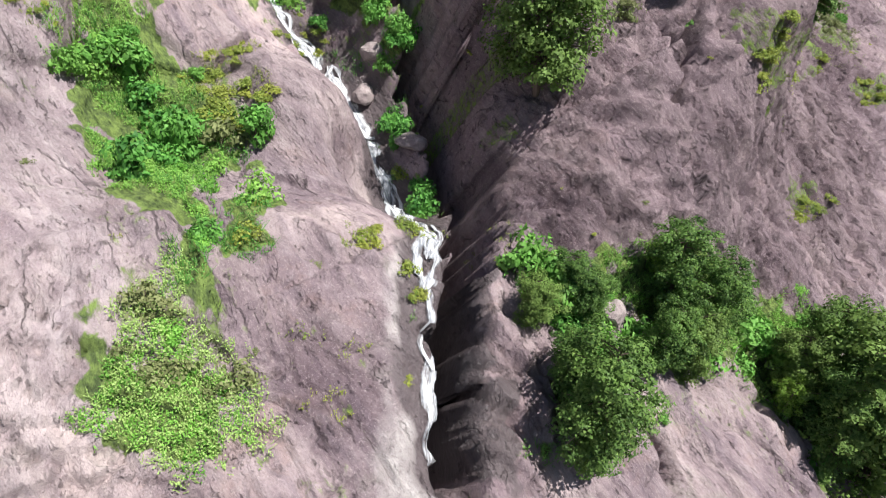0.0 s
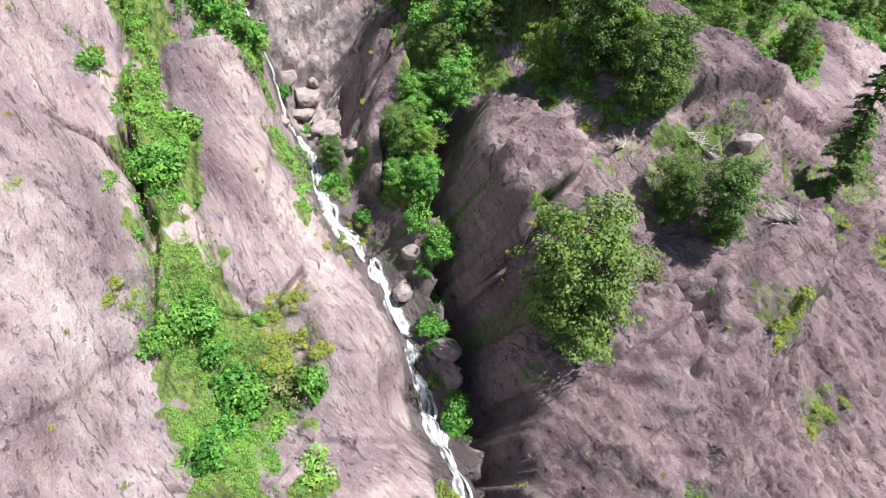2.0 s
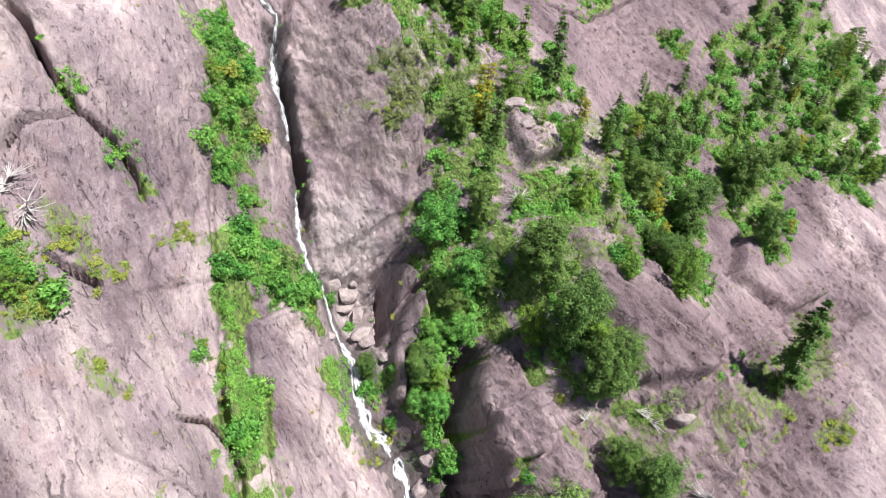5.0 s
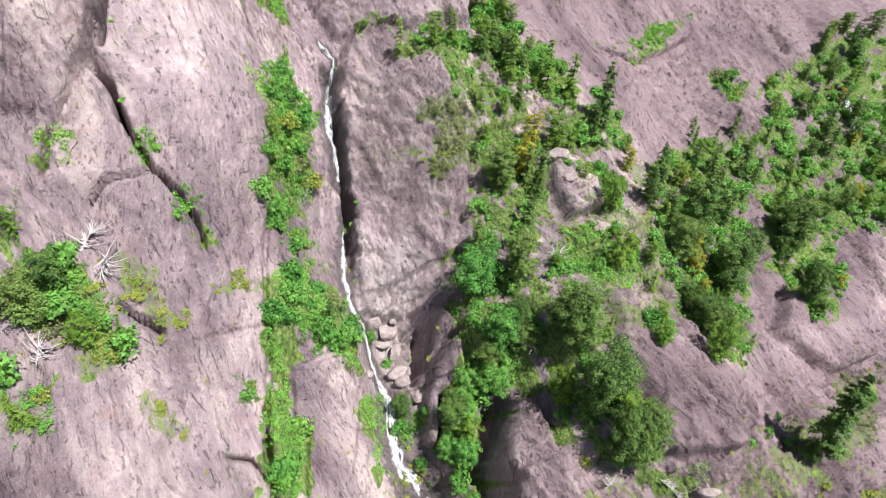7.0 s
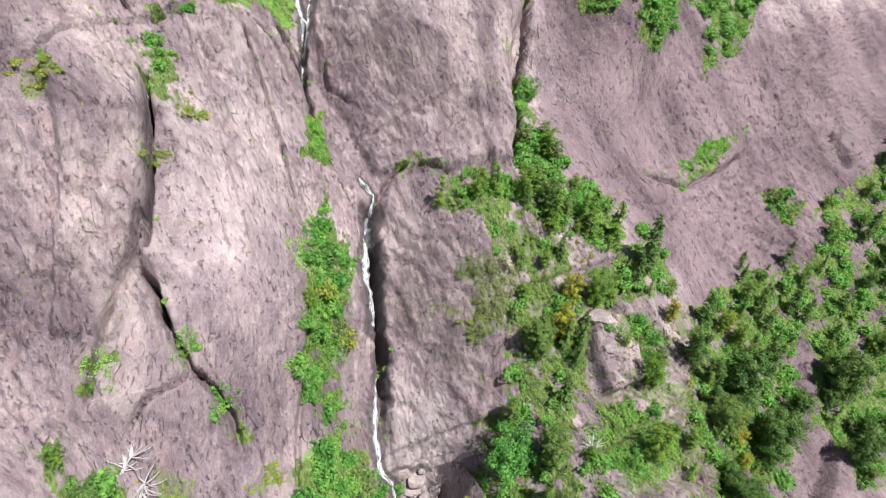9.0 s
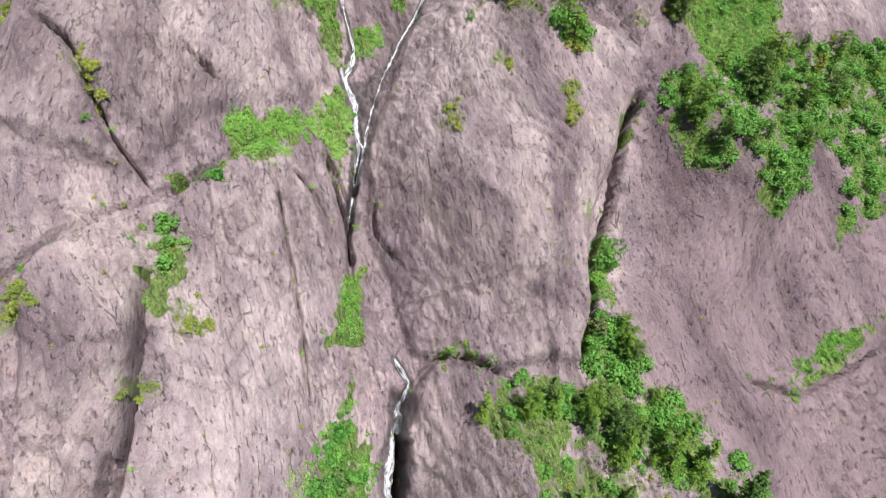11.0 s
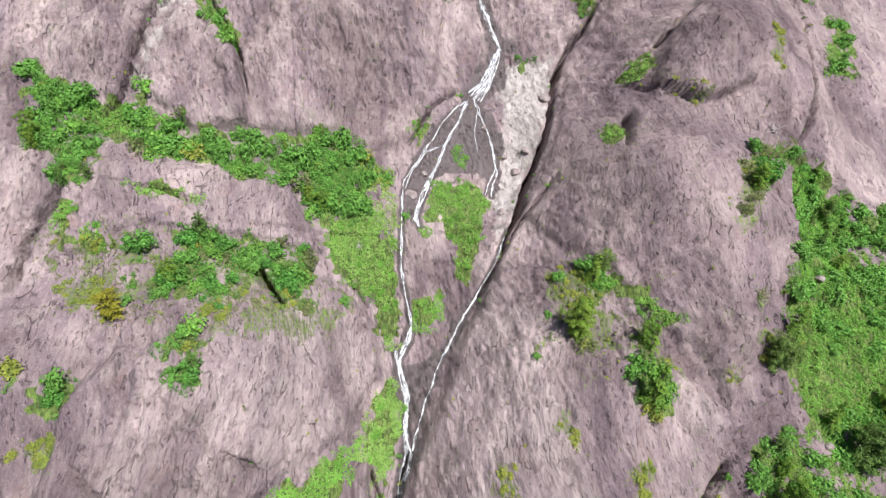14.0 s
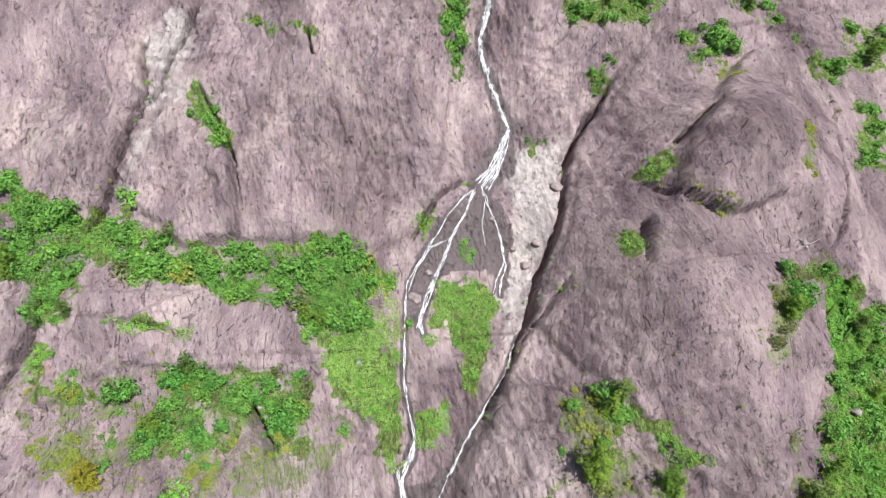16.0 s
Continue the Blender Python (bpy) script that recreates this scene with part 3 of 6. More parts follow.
HEATH_d = [
    [(-16.9, -18.6), (-14.7, -19.6), (-15.2, -20.4), (-17.0, -19.5)],
    [(-15.9, 11.1), (-14.7, 11.3), (-14.0, 8.5), (-15.2, 8.2)],
    [(-17.8, 5.9), (-17.2, 5.5), (-17.2, 4.5), (-17.9, 4.4)],
    [(-24.4, 12.0), (-22.8, 11.6), (-22.3, 10.3), (-23.2, 9.5), (-24.6, 9.8)],
    [(18.1, 25.9), (19.7, 25.5), (19.8, 22.8), (18.4, 22.9)],
    [(18.2, 15.1), (19.5, 15.0), (19.0, 13.5)],
    [(-25.2, 43.9), (-23.5, 44.6), (-22.8, 43.5), (-24.4, 42.2)],
    [(-14.5, 41.5), (-13.2, 42.3), (-12.9, 39.8), (-13.8, 39.4)],
    [(-25.9, 33.0), (-24.2, 33.5), (-24.2, 31.2), (-25.4, 30.6)],
    [(-19.9, 28.1), (-19.1, 27.7), (-18.5, 25.9), (-19.0, 24.9), (-19.6, 26.3)],
]
HEATH_e = [
    [(15.8, 44.1), (18.6, 43.6), (19.2, 40.1), (16.4, 37.3), (15.5, 38.8)],
    [(12.7, 30.8), (13.9, 29.7), (14.7, 27.1), (13.5, 27.8)],
    [(17.8, 25.4), (19.1, 24.9), (19.5, 22.2), (18.3, 21.8)],
    [(7.9, 27.0), (8.7, 26.6), (8.4, 23.9), (7.8, 24.5)],
    [(27.7, 32.5), (29.5, 32.5), (29.4, 31.1)],
    [(32.8, 35.4), (37.0, 35.0), (35.8, 32.4), (32.1, 32.5)],
    [(-1.8, 58.8), (1.7, 58.4), (1.5, 55.9), (-1.3, 56.5)],
    [(41.7, 79.4), (43.5, 79.1), (40.5, 75.3), (39.9, 76.3)],
    [(45.2, 69.9), (45.3, 67.9), (41.5, 61.8), (40.1, 62.1)],
    [(30.4, 61.6), (32.6, 58.5), (31.7, 58.2)],
    [(33.7, 51.4), (35.4, 51.4), (34.3, 48.4), (33.1, 48.5)],
]
HEATH_f = [
    [(-26.2, 48.5), (-23.6, 48.7), (-24.4, 47.1)],
]
HEATH = HEATH_a + HEATH_b + HEATH_c + HEATH_d + HEATH_e + HEATH_f
SCRUB_a = [
    [(30.7, 45.9), (32.7, 47.0), (34.8, 44.9)],
    [(-22.6, -51.8), (-21.3, -51.9), (-20.6, -53.0), (-21.2, -54.5), (-22.3, -54.2), (-23.2, -53.3), (-23.1, -52.4)],
    [(-0.8, -46.0), (0.7, -46.4), (0.3, -48.8), (-0.9, -48.7), (-1.2, -47.1)],
    [(0.3, -39.9), (0.3, -40.9), (-0.7, -42.6), (-0.7, -41.7)],
    [(35.9, -48.5), (43.8, -50.1), (34.0, -54.6), (30.3, -51.5)],
    [(4.5, -7.2), (7.3, -7.8), (9.4, -10.9), (7.0, -13.5), (4.5, -12.7)],
    [(4.5, -8.3), (7.0, -8.2), (7.6, -11.9), (5.5, -15.6), (3.7, -14.3)],
    [(-11.8, 42.3), (-10.2, 41.9), (-10.1, 39.2), (-11.0, 38.6)],
    [(15.5, 36.2), (17.9, 37.1), (16.9, 35.4), (15.7, 35.0)],
]
SCRUB_b = [
    [(32.3, 39.8), (33.7, 39.2), (32.1, 35.4), (31.2, 35.5)],
    [(32.8, 51.4), (36.8, 53.1), (34.7, 46.2), (31.2, 45.9)],
    [(35.9, 53.1), (42.4, 54.2), (44.3, 52.2), (36.0, 51.1)],
    [(31.0, 46.8), (34.0, 47.5), (34.4, 44.6), (31.3, 44.9)],
]
SCRUB = SCRUB_a + SCRUB_b
THIN_a = [
    [(-22.9, 49.4), (-17.4, 49.9), (-10.4, 47.6), (-2.7, 44.0), (-6.7, 38.1), (-23.1, 41.0)],
    [(18.8, 46.0), (20.6, 45.2), (22.1, 42.6), (23.2, 40.3), (25.1, 34.8), (12.1, 36.0), (16.2, 44.3)],
    [(-6.3, 53.0), (2.5, 53.5), (1.2, 40.4), (-2.7, 43.0)],
    [(16.4, 44.6), (23.3, 37.7), (25.6, 32.4), (20.9, 34.5), (16.0, 36.1)],
    [(-29.4, 49.3), (-17.9, 47.7), (-6.2, 45.5), (-7.2, 40.8), (-16.9, 40.9), (-24.9, 41.7)],
    [(1.0, -40.7), (7.2, -44.2), (43.8, -50.1), (31.4, -55.9), (3.7, -48.5), (-1.3, -45.3)],
    [(-9.3, -56.7), (-4.0, -58.4), (2.2, -63.9), (8.9, -68.2), (7.1, -69.0), (-8.3, -60.1)],
]
THIN_b = [
    [(6.7, 2.0), (25.1, -5.3), (19.9, -20.0), (2.5, -14.9)],
    [(17.1, -11.2), (28.6, -19.4), (17.5, -35.0), (3.5, -34.2)],
]
THIN = THIN_a + THIN_b
BASIN = [
    [(-3.5, -14.6), (0.0, -18.2), (0.5, -22.8), (-1.2, -25.9), (-4.4, -29.4), (-7.6, -29.3), (-7.8, -26.3), (-6.0, -20.0)],
]
PALE = [
    [(17.4, 73.4), (23.2, 74.0), (20.7, 64.6), (18.7, 59.2), (12.7, 50.2), (13.1, 55.5), (15.6, 62.2)],
    [(-22.1, 84.2), (-19.4, 86.8), (-17.6, 86.8), (-18.6, 82.1), (-19.1, 79.4), (-21.1, 75.0), (-22.2, 74.7), (-21.7, 78.1), (-22.2, 81.2)],
    [(-18.2, 78.7), (-21.7, 72.2), (-22.8, 69.5), (-23.6, 65.5), (-22.6, 65.1), (-21.8, 69.5), (-18.1, 77.2)],
    [(-14.9, -53.7), (-13.6, -53.5), (-14.7, -55.3), (-16.0, -57.5), (-17.5, -59.9), (-18.6, -59.2), (-16.8, -57.1)],
    [(-17.0, -57.0), (-15.8, -57.6), (-17.7, -60.8), (-19.0, -59.8)],
]
# darker mauve rock, with the shade around the woods painted into its tone
DARK_SHADED_ROCK = [
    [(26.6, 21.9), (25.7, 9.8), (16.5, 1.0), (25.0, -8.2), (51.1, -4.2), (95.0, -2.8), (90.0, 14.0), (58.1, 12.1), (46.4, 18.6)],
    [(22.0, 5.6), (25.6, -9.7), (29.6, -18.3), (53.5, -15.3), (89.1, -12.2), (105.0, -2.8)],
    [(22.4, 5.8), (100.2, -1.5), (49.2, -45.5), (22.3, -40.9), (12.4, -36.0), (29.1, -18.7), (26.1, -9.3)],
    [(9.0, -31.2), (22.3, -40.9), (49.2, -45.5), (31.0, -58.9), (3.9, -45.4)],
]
WET_AND_SHADED = [
    # gorge wall: spray-wet rock, its colour also darkened for the gorge's shadow
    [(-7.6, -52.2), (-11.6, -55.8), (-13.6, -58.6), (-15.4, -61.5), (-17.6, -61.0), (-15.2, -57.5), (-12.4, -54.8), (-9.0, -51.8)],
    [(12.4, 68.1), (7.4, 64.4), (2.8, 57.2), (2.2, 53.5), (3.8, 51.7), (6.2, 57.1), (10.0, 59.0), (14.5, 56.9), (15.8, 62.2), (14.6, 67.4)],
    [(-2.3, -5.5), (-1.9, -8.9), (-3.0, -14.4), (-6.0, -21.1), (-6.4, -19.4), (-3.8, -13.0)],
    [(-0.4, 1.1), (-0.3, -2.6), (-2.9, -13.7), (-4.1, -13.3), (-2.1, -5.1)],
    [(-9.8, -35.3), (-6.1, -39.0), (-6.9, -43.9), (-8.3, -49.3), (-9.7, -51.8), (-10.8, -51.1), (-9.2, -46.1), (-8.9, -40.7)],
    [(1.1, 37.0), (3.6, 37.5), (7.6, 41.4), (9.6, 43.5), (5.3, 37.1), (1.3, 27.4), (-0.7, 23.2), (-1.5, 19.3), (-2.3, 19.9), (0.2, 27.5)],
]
STAINED = [
    [(-17.9, 88.0), (-16.2, 88.0), (-18.6, 77.4), (-22.6, 70.1), (-23.8, 65.9), (-24.8, 66.5), (-23.0, 73.9), (-19.8, 80.2)],
    [(-29.5, 54.3), (-28.3, 56.1), (-26.5, 57.0), (-26.6, 52.3), (-27.9, 49.9), (-28.7, 50.0)],
    [(-21.5, -29.9), (-20.6, -30.3), (-19.9, -32.0), (-19.8, -35.8), (-19.6, -38.7), (-20.2, -40.6), (-20.7, -40.1), (-20.5, -36.1), (-20.7, -32.8)],
    [(-24.5, -25.9), (-22.5, -28.9), (-20.0, -32.9), (-23.7, -31.1)],
    [(-5.4, 76.2), (3.0, 76.1), (5.4, 73.6), (-3.2, 74.1)],
    [(-23.6, 82.0), (-21.9, 81.8), (-21.8, 74.8), (-22.9, 75.6)],
    [(-25.2, -0.5), (-24.0, -2.8), (-25.4, -11.5), (-27.6, -11.8)],
    [(5.5, 20.4), (11.5, 19.5), (11.0, 9.2), (5.3, 9.4)],
    [(-13.8, 30.8), (-11.6, 29.4), (-11.4, 25.5), (-13.4, 27.6)],
    [(25.3, 61.4), (28.1, 60.4), (24.7, 53.7), (24.2, 55.3)],
]
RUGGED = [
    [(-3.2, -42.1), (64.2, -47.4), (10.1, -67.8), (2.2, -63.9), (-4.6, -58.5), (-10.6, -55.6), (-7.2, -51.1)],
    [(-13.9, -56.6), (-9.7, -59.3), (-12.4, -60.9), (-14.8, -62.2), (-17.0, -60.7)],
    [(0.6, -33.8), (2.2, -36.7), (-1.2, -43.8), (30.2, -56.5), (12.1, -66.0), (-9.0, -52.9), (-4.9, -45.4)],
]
# slabs at the lower left that get a paler tone
PALE_LEFT = [
    [(-21.2, -37.7), (-19.1, -37.4), (-21.1, -44.1), (-20.6, -48.1), (-20.7, -50.4), (-22.7, -51.9), (-23.7, -53.4), (-23.7, -56.0), (-26.0, -54.4)],
    [(-22.9, -32.2), (-21.5, -32.8), (-20.4, -35.2), (-20.3, -40.2), (-21.2, -42.7), (-20.9, -45.5), (-25.9, -42.5)],
]
BROWN = [
    [(28.6, 29.5), (24.1, 38.1), (17.9, 47.3), (20.4, 62.0), (27.5, 77.7), (33.0, 88.0), (52.0, 92.0), (66.0, 80.0), (54.0, 55.0), (42.0, 38.0)],
    [(24.0, 26.0), (26.6, 21.9), (25.7, 9.8), (60.0, 6.0), (80.0, 30.0), (40.0, 36.0)],
]
TAN = [
    [(-16.4, 16.9), (-6.1, 25.5), (-0.5, 24.2), (-1.5, 14.4), (-7.2, 6.3), (-9.3, -6.3), (-19.3, -3.2), (-16.4, 9.7)],
    [(9.9, 42.9), (16.6, 41.1), (13.5, 26.4), (11.7, 19.2), (0.8, 19.4), (1.3, 27.1)],
    [(-12.1, -39.8), (-10.6, -42.1), (-10.1, -45.1), (-10.2, -50.8), (-16.0, -47.4), (-14.6, -43.4)],
    [(-13.7, 38.4), (-7.0, 44.5), (-0.3, 37.9), (-5.6, 31.6), (-10.9, 29.1), (-14.0, 33.2)],
]
TREES = [
    (-4.4, -49.7, 7.5, "bushy"),
    (2.9, -49.3, 4.5, "bushy"),
    (2.5, -47.3, 3.5, "bushy"),
    (25.6, -51.5, 11.5, "slender"),
    (-4.4, -37.4, 2.6, "leafy"),
    (-3.6, -38.1, 2.4, "leafy"),
    (-1.4, -33.1, 3.0, "leafy"),
    (0.4, -34.0, 3.0, "leafy"),
    (-12.4, -62.8, 5.1, "bushy"),
    (-7.5, -62.3, 3.2, "bushy"),
    (-5.2, -62.9, 2.6, "bushy"),
    (-3.0, -69.3, 6.9, "slender"),
    (-1.0, -71.2, 8.3, "bushy"),
    (-11.5, -58.2, 2.1, "bushy"),
    (-9.6, -59.3, 2.5, "bushy"),
    (-2.0, -66.5, 3.5, "bushy"),
    (3.8, -42.2, 4.8, "bushy"),
    (4.6, -41.7, 4.6, "bushy"),
    (4.2, -38.4, 6.2, "bushy"),
    (5.1, -33.3, 5.8, "bushy"),
    (16.2, -23.9, 4.0, "light"),
    (12.8, -29.1, 4.0, "light"),
    (14.2, -14.3, 3.7, "gold"),
    (24.4, -19.6, 2.9, "gold"),
    (10.4, -36.0, 2.2, "light"),
    (15.8, -32.0, 2.4, "light"),
    (-2.4, -35.6, 2.8, "leafy"),
    (-1.9, -34.6, 3.2, "leafy"),
    (1.2, -30.9, 4.0, "leafy"),
    (2.7, -25.7, 4.4, "leafy"),
    (5.0, -26.4, 4.6, "bushy"),
    (8.3, -17.9, 4.8, "bushy"),
    (16.4, -15.8, 2.9, "light"),
    (19.0, -15.8, 3.3, "light"),
    (26.9, -28.6, 6.5, "bushy"),
    (27.8, -35.4, 7.4, "bushy"),
    (20.6, -39.3, 5.3, "bushy"),
    (41.9, -34.1, 7.3, "bushy"),
    (23.3, -31.3, 3.9, "gold"),
    (17.7, -39.5, 4.5, "light"),
    (21.2, 30.5, 5.4, "light"),
    (-21.4, 41.4, 2.7, "gold"),
    (33.6, 32.4, 3.9, "bushy"),
    (-21.1, 41.2, 3.1, "gold"),
    (19.0, 41.7, 4.1, "light"),
    (22.5, 35.0, 3.3, "light"),
    (16.2, 37.0, 4.7, "light"),
    (35.4, 35.0, 3.9, "light"),
    (31.3, 20.4, 4.6, "light"),
    (39.7, 23.5, 5.2, "bushy"),
    (44.4, 26.3, 4.6, "light"),
    (37.6, 26.7, 3.8, "light"),
    (24.4, -13.7, 7.1, "slender"),
    (12.3, -10.5, 2.1, "light"),
    (16.5, -15.4, 4.7, "light"),
    (11.3, -17.3, 4.2, "gold"),
    (10.2, -2.4, 3.6, "light"),
    (8.2, -2.0, 3.3, "light"),
    (13.1, -3.4, 3.8, "light"),
    (14.8, -7.2, 5.2, "light"),
    (19.3, -8.8, 6.0, "light"),
    (22.1, -10.0, 5.5, "light"),
    (-26.4, -17.0, 2.6, "juniper"),
    (-28.0, -18.4, 3.2, "juniper"),
    (-25.6, -21.2, 2.6, "light"),
    (-29.6, -24.6, 2.8, "light"),
]
BOULDERS = [
    (-4.7, -23.8, 0.9),
    (-3.4, -24.7, 1.2),
    (-3.3, -27.2, 0.9),
    (-2.4, -28.1, 0.8),
    (-2.7, -24.4, 0.6),
    (-3.9, -25.6, 1.0),
    (-4.7, -30.3, 0.8),
    (-4.3, -32.2, 0.6),
    (-4.6, -29.4, 1.0),
    (-3.9, -25.7, 0.8),
    (-7.4, -28.3, 0.5),
    (7.3, -46.0, 0.7),
    (31.1, -50.8, 0.8),
    (15.0, -17.0, 1.1),
    (14.2, -19.5, 0.8),
    (21.4, 67.6, 0.8),
    (17.0, 58.9, 0.7),
    (15.9, 61.0, 0.5),
    (3.6, 55.6, 0.7),
    (18.4, 61.3, 0.6),
    (13.6, 52.7, 0.6),
    (-4.3, 52.5, 0.4),
    (5.4, 58.4, 0.5),
    (-6.8, -47.1, 0.9),
    (-6.5, -42.6, 0.9),
    (-5.5, -41.1, 0.8),
    (-12.3, -56.0, 1.0),
    (-13.1, -55.7, 0.8),
    (-8.3, -59.6, 0.8),
    (-5.2, -61.6, 0.6),
    (-8.4, -59.4, 0.5),
    (13.5, 64.5, 0.5),
    (40.5, 40.0, 0.5),
    (37.0, 25.2, 0.5),
]
LONE_SHRUBS = [
    (-6.4, -33.9, 2.0),
    (-6.3, -37.1, 1.4),
    (-4.9, -41.9, 1.8),
    (-6.4, -45.3, 1.6),
    (-7.2, -46.7, 1.4),
    (-8.5, -50.6, 2.0),
    (-8.6, -51.6, 1.8),
    (-4.9, -39.8, 2.0),
    (-4.3, -39.0, 2.0),
    (-5.3, -43.5, 1.6),
    (-20.3, 47.7, 2.6),
    (19.5, 42.1, 2.4),
    (17.5, 39.5, 1.8),
    (16.3, 43.0, 1.6),
    (-24.4, 35.5, 1.8),
    (-15.2, 36.7, 2.2),
    (-18.1, 45.1, 1.8),
    (-12.3, 20.5, 1.6),
    (-6.6, -45.3, 1.3),
    (-8.0, -49.8, 1.6),
    (-8.2, -51.6, 1.4),
    (-10.6, -54.1, 1.6),
    (-5.5, -42.3, 1.6),
    (-4.6, -41.4, 1.8),
    (-5.6, -25.0, 1.6),
    (-4.8, -27.9, 1.4),
]
DEADWOOD_AT = [
    (-24.6, -15.4, 1.9),
    (-23.8, -16.9, 2.0),
    (-28.3, -21.2, 1.9),
    (4.9, -50.0, 1.6),
    (5.8, -45.6, 1.3),
    (2.3, -42.9, 1.0),
    (7.7, -26.2, 1.6),
    (3.4, -32.2, 1.6),
    (39.5, 55.0, 1.6),
    (49.7, -32.5, 1.4),
    (-5.6, 57.4, 1.0),
    (-2.8, 49.2, 0.9),
]
FORMS_a = [
    (-10.8, -37.2, 6.6, -5), (9, -43.8, 6.6, 8.7), (-30, 30, 12, 7.9), (-4.2, -17.4, 6.6, -8.9), (42, 42, 12, 4.6),
    (6, 54, 12, -6.4), (-9.4, -49.7, 2.5, -5.4), (-30, -6, 12, 4), (2.4, 35.4, 6.6, -6.9), (15.6, 28.8, 6.6, 5.1),
    (18, 78, 12, -6.5), (35.4, 61.8, 6.6, 6.2), (-4.3, -27, 2.5, -6.7), (28.8, 48.6, 6.6, 5.4), (2.4, 9, 6.6, -1.5),
    (9, -24, 6.6, 2.7), (-0.3, -54.9, 3.9, 3.3), (-18, 54, 12, 2.7), (-17.4, 9, 6.6, 2.1), (35.4, 22.2, 6.6, 1.5),
]
FORMS_b = [
    (-6.8, -44.6, 2.5, -4.9), (-1.8, -6.8, 2.5, -2.1), (-1.8, -44.6, 2.5, 3.1), (11.4, 11.4, 3.9, 2.5), (15.3, 58.2, 3.9, -1.7),
    (-6.8, -32, 2.5, -3.5), (-0.3, 19.2, 3.9, -6.3), (30.9, 34.8, 3.9, 2.5), (42, -18, 12, -2.6), (-19.8, -43.2, 3.9, -4),
    (-6.8, -39.6, 2.5, -3.2), (42, 68.4, 6.6, 4.5), (-4.2, -0.3, 3.9, -1.9), (23.1, 11.4, 3.9, -2.1), (-12, 38.7, 3.9, 3.7),
    (-0.3, 27, 3.9, -4), (19.2, -27.6, 3.9, 3.3), (5.8, -52.2, 2.5, 4.3), (7.5, -31.5, 3.9, 3.8), (23.1, 54.3, 3.9, 4),
]
FORMS_c = [
    (-15.9, -27.6, 3.9, -2), (-9.4, -24.5, 2.5, 2.1), (3.2, -14.4, 2.5, 2.1), (11.4, 38.7, 3.9, 3.2), (-23.7, 19.2, 3.9, 3),
    (-14.4, -47.2, 2.5, -2.4), (-15.9, 30.9, 3.9, 3), (7.5, 42.6, 3.9, -2.8), (11.4, 19.2, 3.9, 1.8), (34.8, 69.9, 3.9, 2.5),
    (3.2, -39.6, 2.5, 1.4), (3.6, 77.7, 3.9, 1.4), (-1.8, -11.9, 2.5, -2.7), (-1.8, -34.6, 2.5, -1.8), (-8.1, 19.2, 3.9, 2.3),
    (-19.8, 27, 3.9, 2.4), (-1.8, -39.6, 2.5, 1.5), (-4.3, -49.7, 2.5, 1.1), (-11.9, -44.6, 2.5, 1.9), (-23.7, -31.5, 3.9, 1.4),
]
FORMS_d = [
    (-23.7, 62.1, 3.9, -1), (-0.3, -0.3, 3.9, -3.8), (-0.3, 11.4, 3.9, -3.3), (19.2, 58.2, 3.9, -3.9), (19.2, 42.6, 3.9, 1.1),
    (-24, 9, 6.6, 4.1), (-1.8, -24.5, 2.5, -2.2), (54, -42, 12, -1), (46.5, 46.5, 3.9, -3), (38.7, 15.3, 3.9, 3),
    (28.8, 81.6, 6.6, -2.3), (23.1, 69.9, 3.9, -1.8), (3.6, 66, 3.9, -1.4), (30.9, 23.1, 3.9, 2), (7.5, -4.2, 3.9, 2.9),
    (-12, 27, 3.9, -1.3), (-27.6, 54.3, 3.9, 1.6), (0.7, -29.5, 2.5, 1.5), (-19.8, 42.6, 3.9, 1), (-24.5, -42.1, 2.5, 1.4),
]
FORMS_e = [
    (-27.6, 81.6, 3.9, -1), (-24.5, -9.4, 2.5, 2), (-12, -4.2, 3.9, 1.4), (0.7, -6.8, 2.5, -2.4),
]
FORMS = FORMS_a + FORMS_b + FORMS_c + FORMS_d + FORMS_e


# ---- noise on numpy arrays ----
def lattice(i, j, seed):
    k = (i.astype(np.int64) * 374761393 + j.astype(np.int64) * 668265263 + seed * 974634777) & 0xFFFFFFFF
    k = ((k ^ (k >> 13)) * 1274126177) & 0xFFFFFFFF
    return ((k ^ (k >> 16)) & 0xFFFFFF) / float(0xFFFFFF)


def value_noise(x, y, seed):
    i, j = np.floor(x), np.floor(y)
    a, b = x - i, y - j
    a, b = a * a * a * (a * (a * 6 - 15) + 10), b * b * b * (b * (b * 6 - 15) + 10)
    lo = lattice(i, j, seed) * (1 - a) + lattice(i + 1, j, seed) * a
    hi = lattice(i, j + 1, seed) * (1 - a) + lattice(i + 1, j + 1, seed) * a
    return (lo * (1 - b) + hi * b) * 2 - 1


def fractal(x, y, seed, octaves=4, gain=0.5):
    total, amp = np.zeros_like(x), 1.0
    for o in range(octaves):
        total += amp * value_noise(x * 2**o + 17.3 * o, y * 2**o - 9.1 * o, seed + o)
        amp *= gain
    return total


